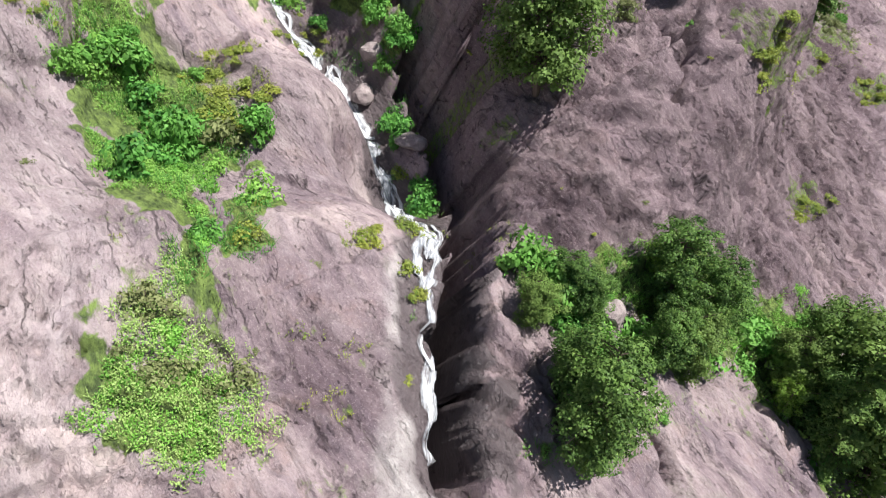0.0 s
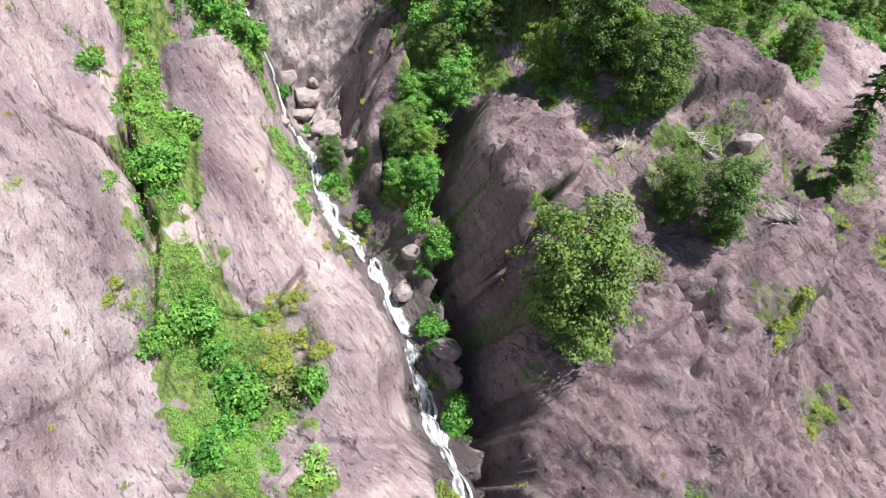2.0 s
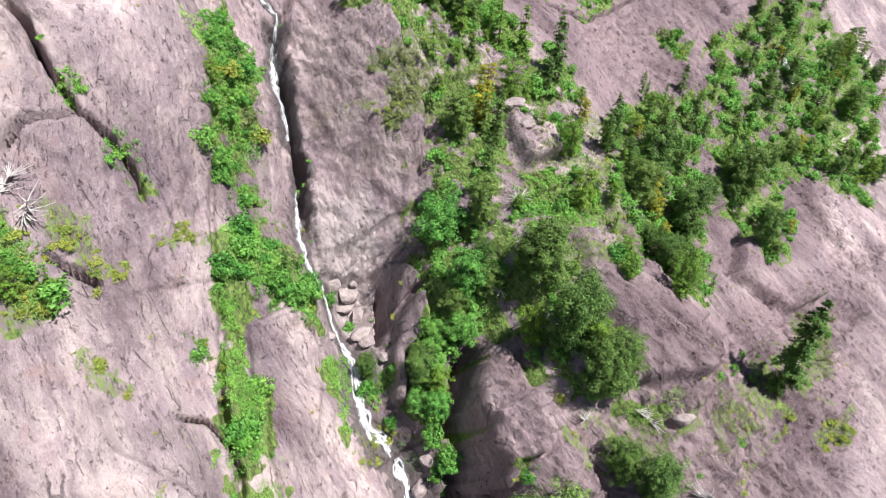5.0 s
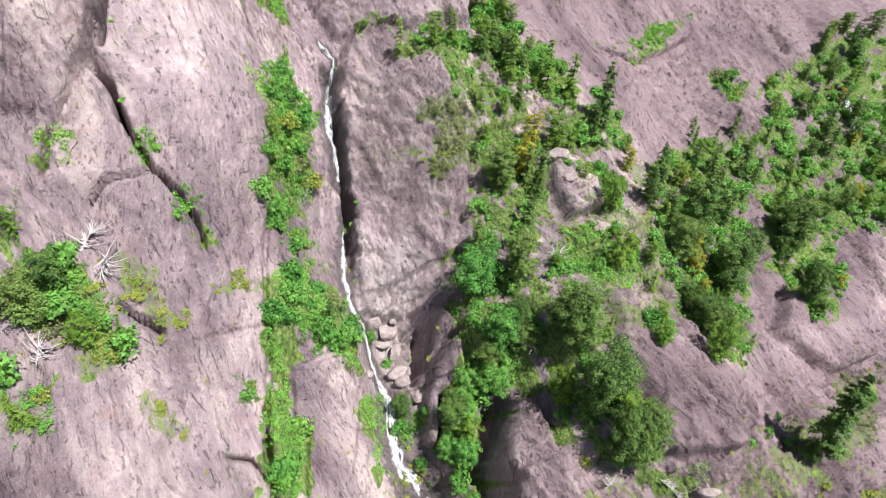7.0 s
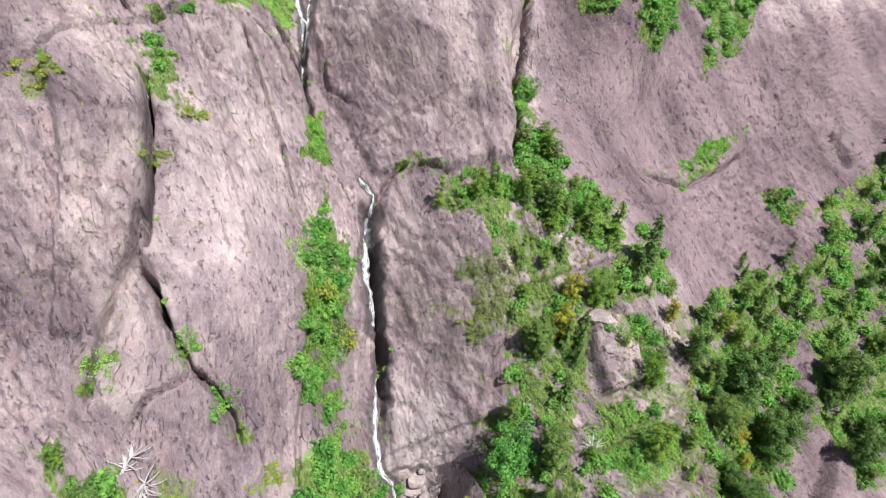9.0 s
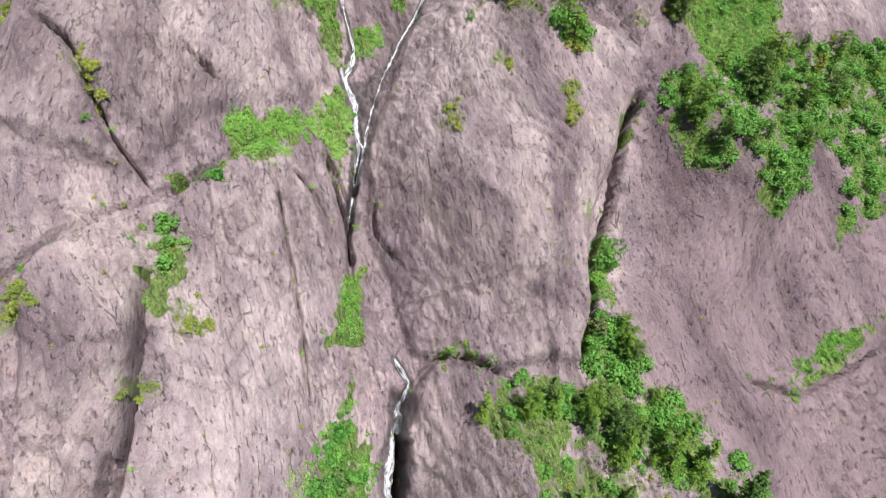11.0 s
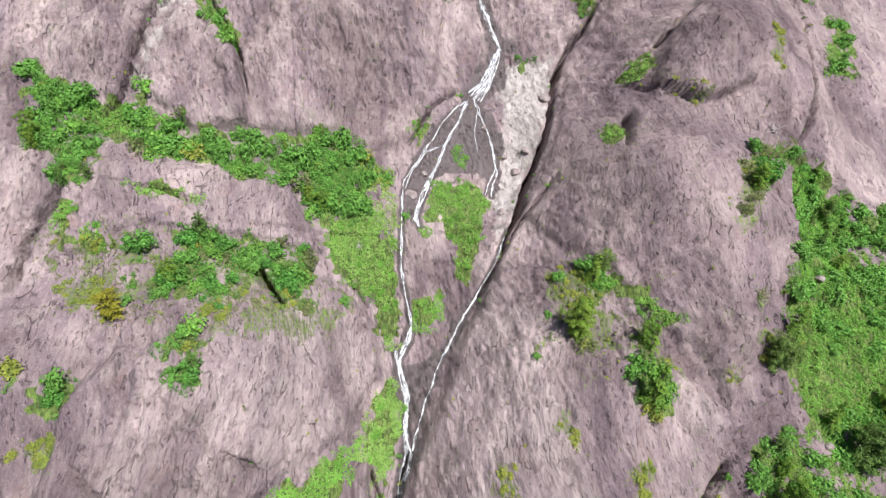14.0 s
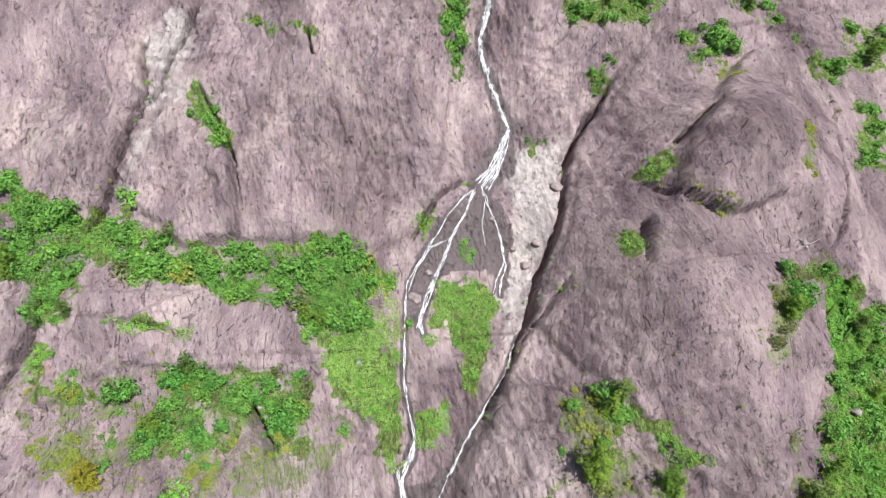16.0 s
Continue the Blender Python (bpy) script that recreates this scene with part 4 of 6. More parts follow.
def cells(x, y, seed):
    """Distance to the nearest border between random cells, and a random height for each cell."""
    i, j = np.floor(x), np.floor(y)
    first, second, tone = np.full_like(x, 9.0), np.full_like(x, 9.0), np.zeros_like(x)
    for di in (-1, 0, 1):
        for dj in (-1, 0, 1):
            ci, cj = i + di, j + dj
            d = np.hypot(ci + lattice(ci, cj, seed) - x, cj + lattice(ci, cj, seed + 7) - y)
            near = d < first
            second = np.where(near, first, np.minimum(second, d))
            tone = np.where(near, lattice(ci, cj, seed + 13), tone)
            first = np.where(near, d, first)
    return second - first, tone


def facets(x, y, seed, tilt):
    """Broken blocks: each random cell has a height and a lean of its own."""
    i, j = np.floor(x), np.floor(y)
    first, out = np.full_like(x, 9.0), np.zeros_like(x)
    for di in (-1, 0, 1):
        for dj in (-1, 0, 1):
            ci, cj = i + di, j + dj
            dx, dy = x - ci - lattice(ci, cj, seed), y - cj - lattice(ci, cj, seed + 7)
            d = dx * dx + dy * dy
            lean = lattice(ci, cj, seed + 13) - 0.5 + tilt * ((lattice(ci, cj, seed + 19) - 0.5) * dx + (lattice(ci, cj, seed + 23) - 0.5) * dy)
            out = np.where(d < first, lean, out)
            first = np.minimum(first, d)
    return out


def to_line(u, v, line):
    """Distance from each place to a polyline, and how far along it (0 to 1)."""
    line = np.array(line, float)
    best, along = np.full_like(u, 1e9), np.zeros_like(u)
    for n in range(len(line) - 1):
        a, d = line[n], line[n + 1] - line[n]
        s = np.clip(((u - a[0]) * d[0] + (v - a[1]) * d[1]) / (d @ d + 1e-9), 0, 1)
        far = np.hypot(u - a[0] - s * d[0], v - a[1] - s * d[1])
        along = np.where(far < best, (n + s) / (len(line) - 1), along)
        best = np.minimum(best, far)
    return best, along


def inside(u, v, outline):
    """Signed distance to an outline: positive within."""
    ring = np.array(list(outline) + [outline[0]], float)
    odd = np.zeros(u.shape, bool)
    for (x0, y0), (x1, y1) in zip(ring[:-1], ring[1:]):
        odd ^= ((y0 > v) != (y1 > v)) & (u < (x1 - x0) * (v - y0) / (y1 - y0 + 1e-12) + x0)
    far, _ = to_line(u, v, ring)
    return np.where(odd, far, -far)


def near_box(u, v, line, margin):
    a = np.array(line, float)
    return (u > a[:, 0].min() - margin) & (u < a[:, 0].max() + margin) & (v > a[:, 1].min() - margin) & (v < a[:, 1].max() + margin)


def smooth(x):
    x = np.clip(x, 0, 1)
    return x * x * (3 - 2 * x)


def height(u, v):
    """How far the rock stands out of the slope's plane."""
    u, v = np.asarray(u, float), np.asarray(v, float)
    h = np.zeros_like(u)
    # beyond the gorge the rock keeps its height up to a sheer edge
    fu, fv = u.copy(), v.copy()
    m = near_box(u, v, GORGE_EDGE, 6)
    if m.any():
        d = inside(u[m], v[m], GORGE_EDGE + [(14.0, -62.0), (16.0, -36.0)])
        push = (0.6 + 0.9 * smooth((-53.0 - v[m]) / 3)) * np.clip(1 - d / 5.5, 0, 1) * smooth(0.5 + d / 0.5) * smooth((to_line(u[m], v[m], [GORGE_EDGE[0], GORGE_EDGE[-1]])[1]) * 6) * smooth((-34.0 - v[m]) / 3) * smooth((v[m] + 63.0) / 3)
        fu[m] += 0.72 * push
        fv[m] -= 0.55 * push
    for cu, cv, r, a in FORMS:
        h += a * np.exp(-((fu - cu) ** 2 + (fv - cv) ** 2) / (2 * r * r))
    wu, wv = u + 0.9 * fractal(u / 6, v / 6, 3, 3), v + 0.9 * fractal(u / 6, v / 6, 11, 3)
    for outline, rise, edge in SLABS:
        m = near_box(u, v, outline, edge + 3)
        if m.any():
            d = inside(u[m] * 0.55 + wu[m] * 0.45, v[m] * 0.55 + wv[m] * 0.45, outline)
            steep = 0.3 * edge
            h[m] += rise * (smooth(0.5 + d / (2 * steep)) - 0.5) * smooth(1.6 - np.abs(d) / 7)
            h[m] -= 0.16 * rise * np.exp(-(((d + 1.2 * steep) / 0.45) ** 2))
    for line, width, depth in CRACKS:
        m = near_box(u, v, line, width * 2.5 + 1)
        if m.any():
            d, s = to_line(u[m] * 0.72 + wu[m] * 0.28, v[m] * 0.72 + wv[m] * 0.28, line)
            taper = smooth(np.minimum(s, 1 - s) * 5 + 0.25)
            wide = 0.4 * width * (0.6 + 0.7 * smooth(0.5 + fractal(u[m] / 1.1, v[m] / 1.1, 47, 2)))
            h[m] -= 1.7 * depth * taper * np.exp(-((d / wide) ** 8))
            h[m] -= 1.1 * depth * taper * np.exp(-((d / (0.15 * width + 0.1)) ** 2))
    for line, width in STREAMS:
        m = near_box(u, v, line, width * 3 + 1)
        if m.any():
            d, s = to_line(u[m], v[m], line)
            h[m] -= 0.22 * np.exp(-((d / (0.9 * width)) ** 2))
    # blocks, joints and grain of the rock
    su = wu + 0.28 * wv
    edge, tone = cells(su / 6.0, wv / 13 + 0.05 * wu, 21)
    h += 0.16 * (tone - 0.5) - 0.06 * np.exp(-((edge / 0.035) ** 2))
    rough = smooth(0.5 + 0.9 * fractal(u / 14, v / 18, 41, 2))
    for z in RUGGED:
        m = near_box(u, v, z, 3)
        if m.any():
            rough[m] = np.maximum(rough[m], 1.35 * smooth(0.5 + inside(u[m], v[m], z) / 2.5))
    ww = 0.5 * fractal(u / 1.3, v / 1.9, 43, 3)
    h += (0.08 + 0.1 * rough) * facets((su + 0.4 * ww) / 1.9, (wv + 0.4 * ww) / 4.6, 31, 1.6)
    steps = 3.2 * fractal(wu / 11 + 0.01 * wv, wv / 15, 85, 3, 0.42)
    part_of = steps - np.floor(steps)
    h += 0.3 * (np.floor(steps) + smooth((part_of - 0.9) / 0.1) - steps)
    h += (0.05 + 0.2 * rough) * facets((u + 0.3 * v + 0.3 * ww) / 0.8, (v + 0.3 * ww) / 1.5, 35, 2.1)
    h += 0.45 * fractal(wu / 7, wv / 10, 51, 3, 0.5)
    grain = fractal((u + 0.25 * v) / 0.8, v / 1.9, 61, 4, 0.62)
    h += (0.05 + 0.08 * rough) * grain
    gash = fractal((u + 0.22 * v + 0.6 * ww) / 0.7, (v + ww) / 2.1, 71, 3, 0.55)
    h -= (0.08 + 0.22 * rough) * smooth((gash - 0.48) / 0.13)
    crease = np.abs(fractal((u + 0.3 * v) / 3.4 + 0.3 * ww, v / 6.5 + 0.3 * ww, 121, 3, 0.5))
    h -= (0.1 + 0.4 * rough) * np.exp(-((crease / 0.035) ** 2)) * smooth(0.35 + 1.2 * fractal(u / 5, v / 5, 125, 2))
    crease = np.abs(fractal((u - 0.35 * v) / 1.5 + 0.3 * ww, v / 3.2, 131, 3, 0.5))
    h -= (0.04 + 0.3 * rough) * np.exp(-((crease / 0.06) ** 2)) * smooth(0.3 + 1.2 * fractal(u / 3, v / 3, 135, 2))
    ledge = fractal((su) / 4.5, (wv - 0.3 * wu) / 1.6, 81, 3, 0.5)
    h += (0.05 + 0.1 * rough) * smooth(ledge / 0.15 + 0.5)
    return h


def place(u, v, h):
    """World places for arrays of u, v, h."""
    return np.stack([u, v, h], -1) @ FRAME + np.array(ORIGIN)


def spread(lo, hi, fine_lo, fine_hi, step, coarse):
    core = np.arange(fine_lo, fine_hi + step / 2, step)
    left, right, s = [], [], step
    x = fine_lo
    while x > lo:
        s = min(s * 1.06, coarse); x -= s; left.append(x)
    x, s = core[-1], step
    while x < hi:
        s = min(s * 1.06, coarse); x += s; right.append(x)
    return np.concatenate([left[::-1], core, right])


def mesh_from(name, verts, faces_flat, starts, totals, material, smooth_faces=True):
    me = bpy.data.meshes.new(name)
    me.vertices.add(len(verts)); me.vertices.foreach_set("co", np.asarray(verts, np.float32).ravel())
    me.loops.add(len(faces_flat)); me.loops.foreach_set("vertex_index", np.asarray(faces_flat, np.int32))
    me.polygons.add(len(starts)); me.polygons.foreach_set("loop_start", np.asarray(starts, np.int32))
    me.polygons.foreach_set("loop_total", np.asarray(totals, np.int32))
    me.update(calc_edges=True)
    me.polygons.foreach_set("use_smooth", np.full(len(starts), smooth_faces))
    me.materials.append(material)
    return me


def grid_mesh(name, pts, material):
    rows, cols = pts.shape[:2]
    k = np.arange(rows * cols).reshape(rows, cols)
    quads = np.stack([k[:-1, :-1], k[:-1, 1:], k[1:, 1:], k[1:, :-1]], -1).reshape(-1, 4)
    n = len(quads)
    return mesh_from(name, pts.reshape(-1, 3), quads.ravel(), np.arange(n) * 4, np.full(n, 4), material)


def quads_mesh(name, corners, material, smooth_faces=False):
    """corners: (n, k, 3): n separate faces of k corners."""
    n, k = corners.shape[:2]
    return mesh_from(name, corners.reshape(-1, 3), np.arange(n * k), np.arange(n) * k, np.full(n, k), material, smooth_faces)


# ---- materials ----
def material(name):
    m = bpy.data.materials.new(name)
    m.use_nodes = True
    t = m.node_tree
    return m, t, t.nodes["Principled BSDF"]


def add(t, kind, **inputs):
    n = t.nodes.new(kind)
    for k, v in inputs.items():
        n.inputs[k.replace("_", " ")].default_value = v
    return n


def noise_node(t, vector, scale, detail=4.0, rough=0.55, stretch=(1, 1, 1)):
    mp = t.nodes.new("ShaderNodeMapping")
    mp.inputs["Scale"].default_value = stretch
    t.links.new(vector, mp.inputs["Vector"])
    n = add(t, "ShaderNodeTexNoise", Scale=scale, Detail=detail, Roughness=rough)
    t.links.new(mp.outputs["Vector"], n.inputs["Vector"])
    return n.outputs["Fac"]


def ramp(t, fac, *stops):
    n = t.nodes.new("ShaderNodeValToRGB")
    while len(n.color_ramp.elements) < len(stops):
        n.color_ramp.elements.new(0.5)
    for e, (p, c) in zip(n.color_ramp.elements, stops):
        e.position, e.color = p, (c if len(c) == 4 else (*c, 1)) if not isinstance(c, (int, float)) else (c, c, c, 1)
    t.links.new(fac, n.inputs["Fac"])
    return n.outputs["Color"]


def mix(t, fac, a, b, how="MIX"):
    n = t.nodes.new("ShaderNodeMix")
    n.data_type, n.blend_type = "RGBA", how
    for value, slot in ((fac, 0), (a, 6), (b, 7)):
        if isinstance(value, (int, float)):
            n.inputs[slot].default_value = value
        elif isinstance(value, tuple):
            n.inputs[slot].default_value = (*value, 1)
        else:
            t.links.new(value, n.inputs[slot])
    return n.outputs[2]


def bump(t, bsdf, *layers):
    last = None
    for fac, strength, distance in layers:
        n = add(t, "ShaderNodeBump", Strength=strength, Distance=distance)
        t.links.new(fac, n.inputs["Height"])
        if last is not None:
            t.links.new(last, n.inputs["Normal"])
        last = n.outputs["Normal"]
    t.links.new(last, bsdf.inputs["Normal"])


def attribute(t, name):
    n = t.nodes.new("ShaderNodeAttribute")
    n.attribute_name = name
    return n


def maths(t, how, a, c):
    n = t.nodes.new("ShaderNodeMath")
    n.operation = how
    for value, slot in ((a, 0), (c, 1)):
        if isinstance(value, (int, float)):
            n.inputs[slot].default_value = value
        else:
            t.links.new(value, n.inputs[slot])
    return n.outputs[0]


def rock_material():
    m, t, b = material("slope_rock")
    pos = attribute(t, "slope").outputs["Vector"]
    bands = noise_node(t, pos, 0.2, 6, 0.6, (1, 0.38, 1))
    large = noise_node(t, pos, 0.09, 4, 0.6, (1, 0.6, 1))
    mid = noise_node(t, pos, 0.5, 7, 0.62, (1, 0.5, 1))
    mottle = noise_node(t, pos, 1.3, 8, 0.7, (1.2, 0.55, 1))
    fine = noise_node(t, pos, 3.4, 8, 0.72, (1.3, 0.5, 1))
    grit = noise_node(t, pos, 9, 4, 0.65, (1.2, 0.6, 1))
    dust = noise_node(t, pos, 24, 3, 0.6, (1, 0.7, 1))
    streak = noise_node(t, pos, 0.9, 5, 0.62, (1.4, 0.1, 1))
    where = noise_node(t, pos, 0.5, 4, 0.6, (1.3, 0.7, 1))
    joint = t.nodes.new("ShaderNodeTexVoronoi")
    joint.feature = "DISTANCE_TO_EDGE"
    joint.inputs["Scale"].default_value = 0.5
    turned = t.nodes.new("ShaderNodeMapping")
    turned.inputs["Scale"].default_value = (1.5, 0.36, 0.3)
    turned.inputs["Rotation"].default_value = (0, 0, 0.2)
    wobble = add(t, "ShaderNodeTexNoise", Scale=1.6, Detail=3.0)
    t.links.new(pos, wobble.inputs["Vector"])
    t.links.new(mix(t, 0.35, pos, wobble.outputs["Color"], "ADD"), turned.inputs["Vector"])
    t.links.new(turned.outputs["Vector"], joint.inputs["Vector"])
    line = ramp(t, joint.outputs["Distance"], (0.004, 1.0), (0.02, 0.0))
    line = mix(t, 1.0, line, ramp(t, where, (0.56, 0.0), (0.64, 0.6)), "MULTIPLY")
    gash = ramp(t, noise_node(t, pos, 2.1, 5, 0.6, (1.9, 0.55, 1)), (0.6, 0.0), (0.65, 1.0))
    nick = ramp(t, noise_node(t, pos, 4.6, 4, 0.55, (2.0, 0.5, 1)), (0.63, 0.0), (0.67, 1.0))
    gash = mix(t, 1.0, gash, mix(t, 1.0, nick, ramp(t, where, (0.54, 0.0), (0.62, 0.7)), "MULTIPLY"), "LIGHTEN")
    col = ramp(t, large, (0.4, (0.27, 0.208, 0.215)), (0.5, (0.345, 0.27, 0.265)), (0.6, (0.43, 0.345, 0.325)))
    col = mix(t, ramp(t, bands, (0.5, 0.0), (0.58, 0.75)), col, (0.205, 0.152, 0.166))
    col = mix(t, ramp(t, bands, (0.4, 0.65), (0.48, 0.0)), col, (0.46, 0.375, 0.345))
    col = mix(t, ramp(t, mid, (0.48, 0.0), (0.58, 0.6)), col, (0.23, 0.172, 0.182))
    col = mix(t, ramp(t, mottle, (0.52, 0.0), (0.64, 0.4)), col, (0.47, 0.395, 0.38))
    col = mix(t, ramp(t, mottle, (0.36, 0.45), (0.46, 0.0)), col, (0.2, 0.155, 0.168))
    col = mix(t, ramp(t, streak, (0.53, 0.0), (0.64, 0.5)), col, (0.19, 0.148, 0.166))
    col = mix(t, ramp(t, streak, (0.35, 0.45), (0.45, 0.0)), col, (0.46, 0.38, 0.345))
    col = mix(t, ramp(t, fine, (0.55, 0.0), (0.66, 0.3)), col, (0.52, 0.445, 0.43))
    col = mix(t, ramp(t, fine, (0.34, 0.38), (0.45, 0.0)), col, (0.16, 0.125, 0.135))
    rust = noise_node(t, pos, 0.4, 6, 0.7)
    col = mix(t, ramp(t, rust, (0.57, 0.0), (0.7, 0.45)), col, (0.34, 0.22, 0.175))
    col = mix(t, ramp(t, rust, (0.3, 0.45), (0.41, 0.0)), col, (0.27, 0.265, 0.2))
    col = mix(t, 1.0, col, (0.985, 0.99, 1.025), "MULTIPLY")
    tone = attribute(t, "tone")
    # tone red: darker rock colour, which also carries painted shade
    dark_shaded_rock = mix(t, fine, (0.08, 0.055, 0.063), (0.3, 0.22, 0.235))
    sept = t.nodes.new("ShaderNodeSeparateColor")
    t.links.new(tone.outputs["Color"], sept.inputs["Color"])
    col = mix(t, maths(t, "MULTIPLY", sept.outputs["Red"], 0.9), col, dark_shaded_rock)
    col = mix(t, sept.outputs["Green"], col, mix(t, ramp(t, mottle, (0.35, 0.0), (0.6, 1.0)), (0.44, 0.36, 0.355), (0.72, 0.63, 0.615)))
    broad = noise_node(t, pos, 0.16, 7, 0.62, (1, 0.5, 1))
    col = mix(t, 1.0, col, ramp(t, broad, (0.38, (0.58, 0.545, 0.575)), (0.5, (0.985, 0.98, 0.99)), (0.62, (1.3, 1.29, 1.285))), "MULTIPLY")
    cover = attribute(t, "cover")
    sep = t.nodes.new("ShaderNodeSeparateColor")
    t.links.new(cover.outputs["Color"], sep.inputs["Color"])
    # red: plants' soil, green: wet rock and the gorge wall's painted shade, blue: pale washed rock
    pale = mix(t, ramp(t, mottle, (0.4, 0.0), (0.6, 1.0)), (0.4, 0.36, 0.35), (0.64, 0.6, 0.57))
    col = mix(t, sep.outputs["Blue"], col, pale)
    col = mix(t, cover.outputs["Alpha"], col, mix(t, mottle, (0.12, 0.09, 0.1), (0.3, 0.23, 0.24)))
    col = mix(t, ramp(t, grit, (0.57, 0.0), (0.66, 0.28)), col, (0.56, 0.47, 0.45))
    col = mix(t, ramp(t, grit, (0.34, 0.28), (0.44, 0.0)), col, (0.13, 0.092, 0.1))
    col = mix(t, ramp(t, dust, (0.6, 0.0), (0.68, 0.4)), col, (0.54, 0.455, 0.44))
    col = mix(t, ramp(t, dust, (0.34, 0.22), (0.44, 0.0)), col, (0.13, 0.09, 0.097))
    # joints and gashes: the shade inside these hollows is painted near-black
    col = mix(t, line, col, (0.06, 0.045, 0.05))
    col = mix(t, maths(t, "MULTIPLY", mix(t, 1.0, gash, ramp(t, bands, (0.47, 0.0), (0.6, 1.0)), "MULTIPLY"), 0.5), col, (0.085, 0.062, 0.072))
    # wet rock; along the gorge the same dark colour stands in for shadow
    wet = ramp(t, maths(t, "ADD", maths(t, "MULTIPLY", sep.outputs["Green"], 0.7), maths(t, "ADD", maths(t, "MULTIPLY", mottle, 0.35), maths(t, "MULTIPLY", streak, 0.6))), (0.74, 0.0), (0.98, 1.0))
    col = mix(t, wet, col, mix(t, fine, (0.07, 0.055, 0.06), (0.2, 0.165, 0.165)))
    soil = mix(t, ramp(t, fine, (0.4, 0.0), (0.6, 1.0)), (0.05, 0.085, 0.02), (0.19, 0.28, 0.06))
    grown = ramp(t, maths(t, "ADD", maths(t, "MULTIPLY", sep.outputs["Red"], 0.6), maths(t, "MULTIPLY", fine, 0.8)), (0.66, 0.0), (0.8, 0.95))
    col = mix(t, grown, col, soil)
    t.links.new(col, b.inputs["Base Color"])
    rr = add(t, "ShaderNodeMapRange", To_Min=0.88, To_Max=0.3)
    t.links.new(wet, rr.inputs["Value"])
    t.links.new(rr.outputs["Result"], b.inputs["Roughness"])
    b.inputs["Specular IOR Level"].default_value = 0.3
    sunk = mix(t, 1.0, line, gash, "LIGHTEN")
    hollow = ramp(t, sunk, (0.0, 1.0), (1.0, 0.0))
    bump(t, b, (mid, 0.8, 0.7), (hollow, 1.0, 0.3), (mottle, 0.9, 0.3), (fine, 0.7, 0.14), (grit, 0.6, 0.05))
    return m


def leaf_material(name, dark, light, tip):
    m, t, b = material(name)
    info = t.nodes.new("ShaderNodeObjectInfo")
    geo = t.nodes.new("ShaderNodeNewGeometry")
    patch = noise_node(t, geo.outputs["Position"], 0.9, 6, 0.75)
    pick = maths(t, "ADD", maths(t, "MULTIPLY", geo.outputs["Random Per Island"], 0.55), ramp(t, patch, (0.42, 0.0), (0.58, 0.6)))
    col = mix(t, pick, dark, light)
    col = mix(t, ramp(t, geo.outputs["Random Per Island"], (0.88, 0.0), (0.95, 0.35)), col, tip)
    col = mix(t, ramp(t, info.outputs["Random"], (0.3, 0.0), (0.95, 0.38)), col, tip)
    t.links.new(col, b.inputs["Base Color"])
    b.inputs["Roughness"].default_value = 0.6
    b.inputs["Specular IOR Level"].default_value = 0.25
    tr = add(t, "ShaderNodeBsdfTranslucent")
    t.links.new(col, tr.inputs["Color"])
    s = add(t, "ShaderNodeMixShader", Fac=0.24)
    t.links.new(b.outputs[0], s.inputs[1]); t.links.new(tr.outputs[0], s.inputs[2])
    t.links.new(s.outputs[0], t.nodes["Material Output"].inputs["Surface"])
    return m


def bark_material(name, dark, light):
    m, t, b = material(name)
    co = t.nodes.new("ShaderNodeTexCoord").outputs["Object"]
    n = noise_node(t, co, 6, 5, 0.65, (1, 1, 0.25))
    t.links.new(mix(t, ramp(t, n, (0.35, 0.0), (0.65, 1.0)), dark, light), b.inputs["Base Color"])
    b.inputs["Roughness"].default_value = 0.9
    bump(t, b, (n, 0.7, 0.05))
    return m


def water_material():
    m, t, b = material("white_water")
    pos = attribute(t, "flow").outputs["Vector"]
    foam = noise_node(t, pos, 1.0, 6, 0.68, (6.0, 0.9, 1))
    f = ramp(t, foam, (0.4, 0.0), (0.56, 1.0))
    t.links.new(mix(t, f, (0.36, 0.38, 0.41), (0.82, 0.84, 0.86)), b.inputs["Base Color"])
    rr = add(t, "ShaderNodeMapRange", To_Min=0.15, To_Max=0.6)
    t.links.new(f, rr.inputs["Value"])
    t.links.new(rr.outputs["Result"], b.inputs["Roughness"])
    bump(t, b, (foam, 0.8, 0.12))
    holes = noise_node(t, pos, 1.0, 6, 0.68, (5.0, 0.8, 1))
    breaks = noise_node(t, pos, 1.0, 4, 0.65, (1.5, 1.0, 1))
    parts = t.nodes.new("ShaderNodeSeparateXYZ")
    t.links.new(pos, parts.inputs[0])
    rim = maths(t, "MULTIPLY", maths(t, "POWER", maths(t, "ABSOLUTE", parts.outputs["Z"], 0), 2.0), 0.24)
    body = maths(t, "ADD", maths(t, "MULTIPLY", holes, 0.5), maths(t, "MULTIPLY", breaks, 0.5))
    t.links.new(ramp(t, maths(t, "SUBTRACT", body, rim), (0.37, 0.0), (0.53, 1.0)), b.inputs["Alpha"])
    return m


ROCK = rock_material()
GRASS = leaf_material("grass_blades", (0.06, 0.2, 0.02), (0.26, 0.56, 0.09), (0.42, 0.6, 0.17))
DRY_GRASS = leaf_material("pale_grass", (0.24, 0.4, 0.09), (0.38, 0.59, 0.15), (0.5, 0.62, 0.24))
LEAF = leaf_material("shrub_leaves", (0.025, 0.11, 0.02), (0.17, 0.45, 0.085), (0.28, 0.48, 0.1))
HEATH_LEAF = leaf_material("heath_leaves", (0.13, 0.2, 0.04), (0.32, 0.4, 0.08), (0.44, 0.42, 0.07))
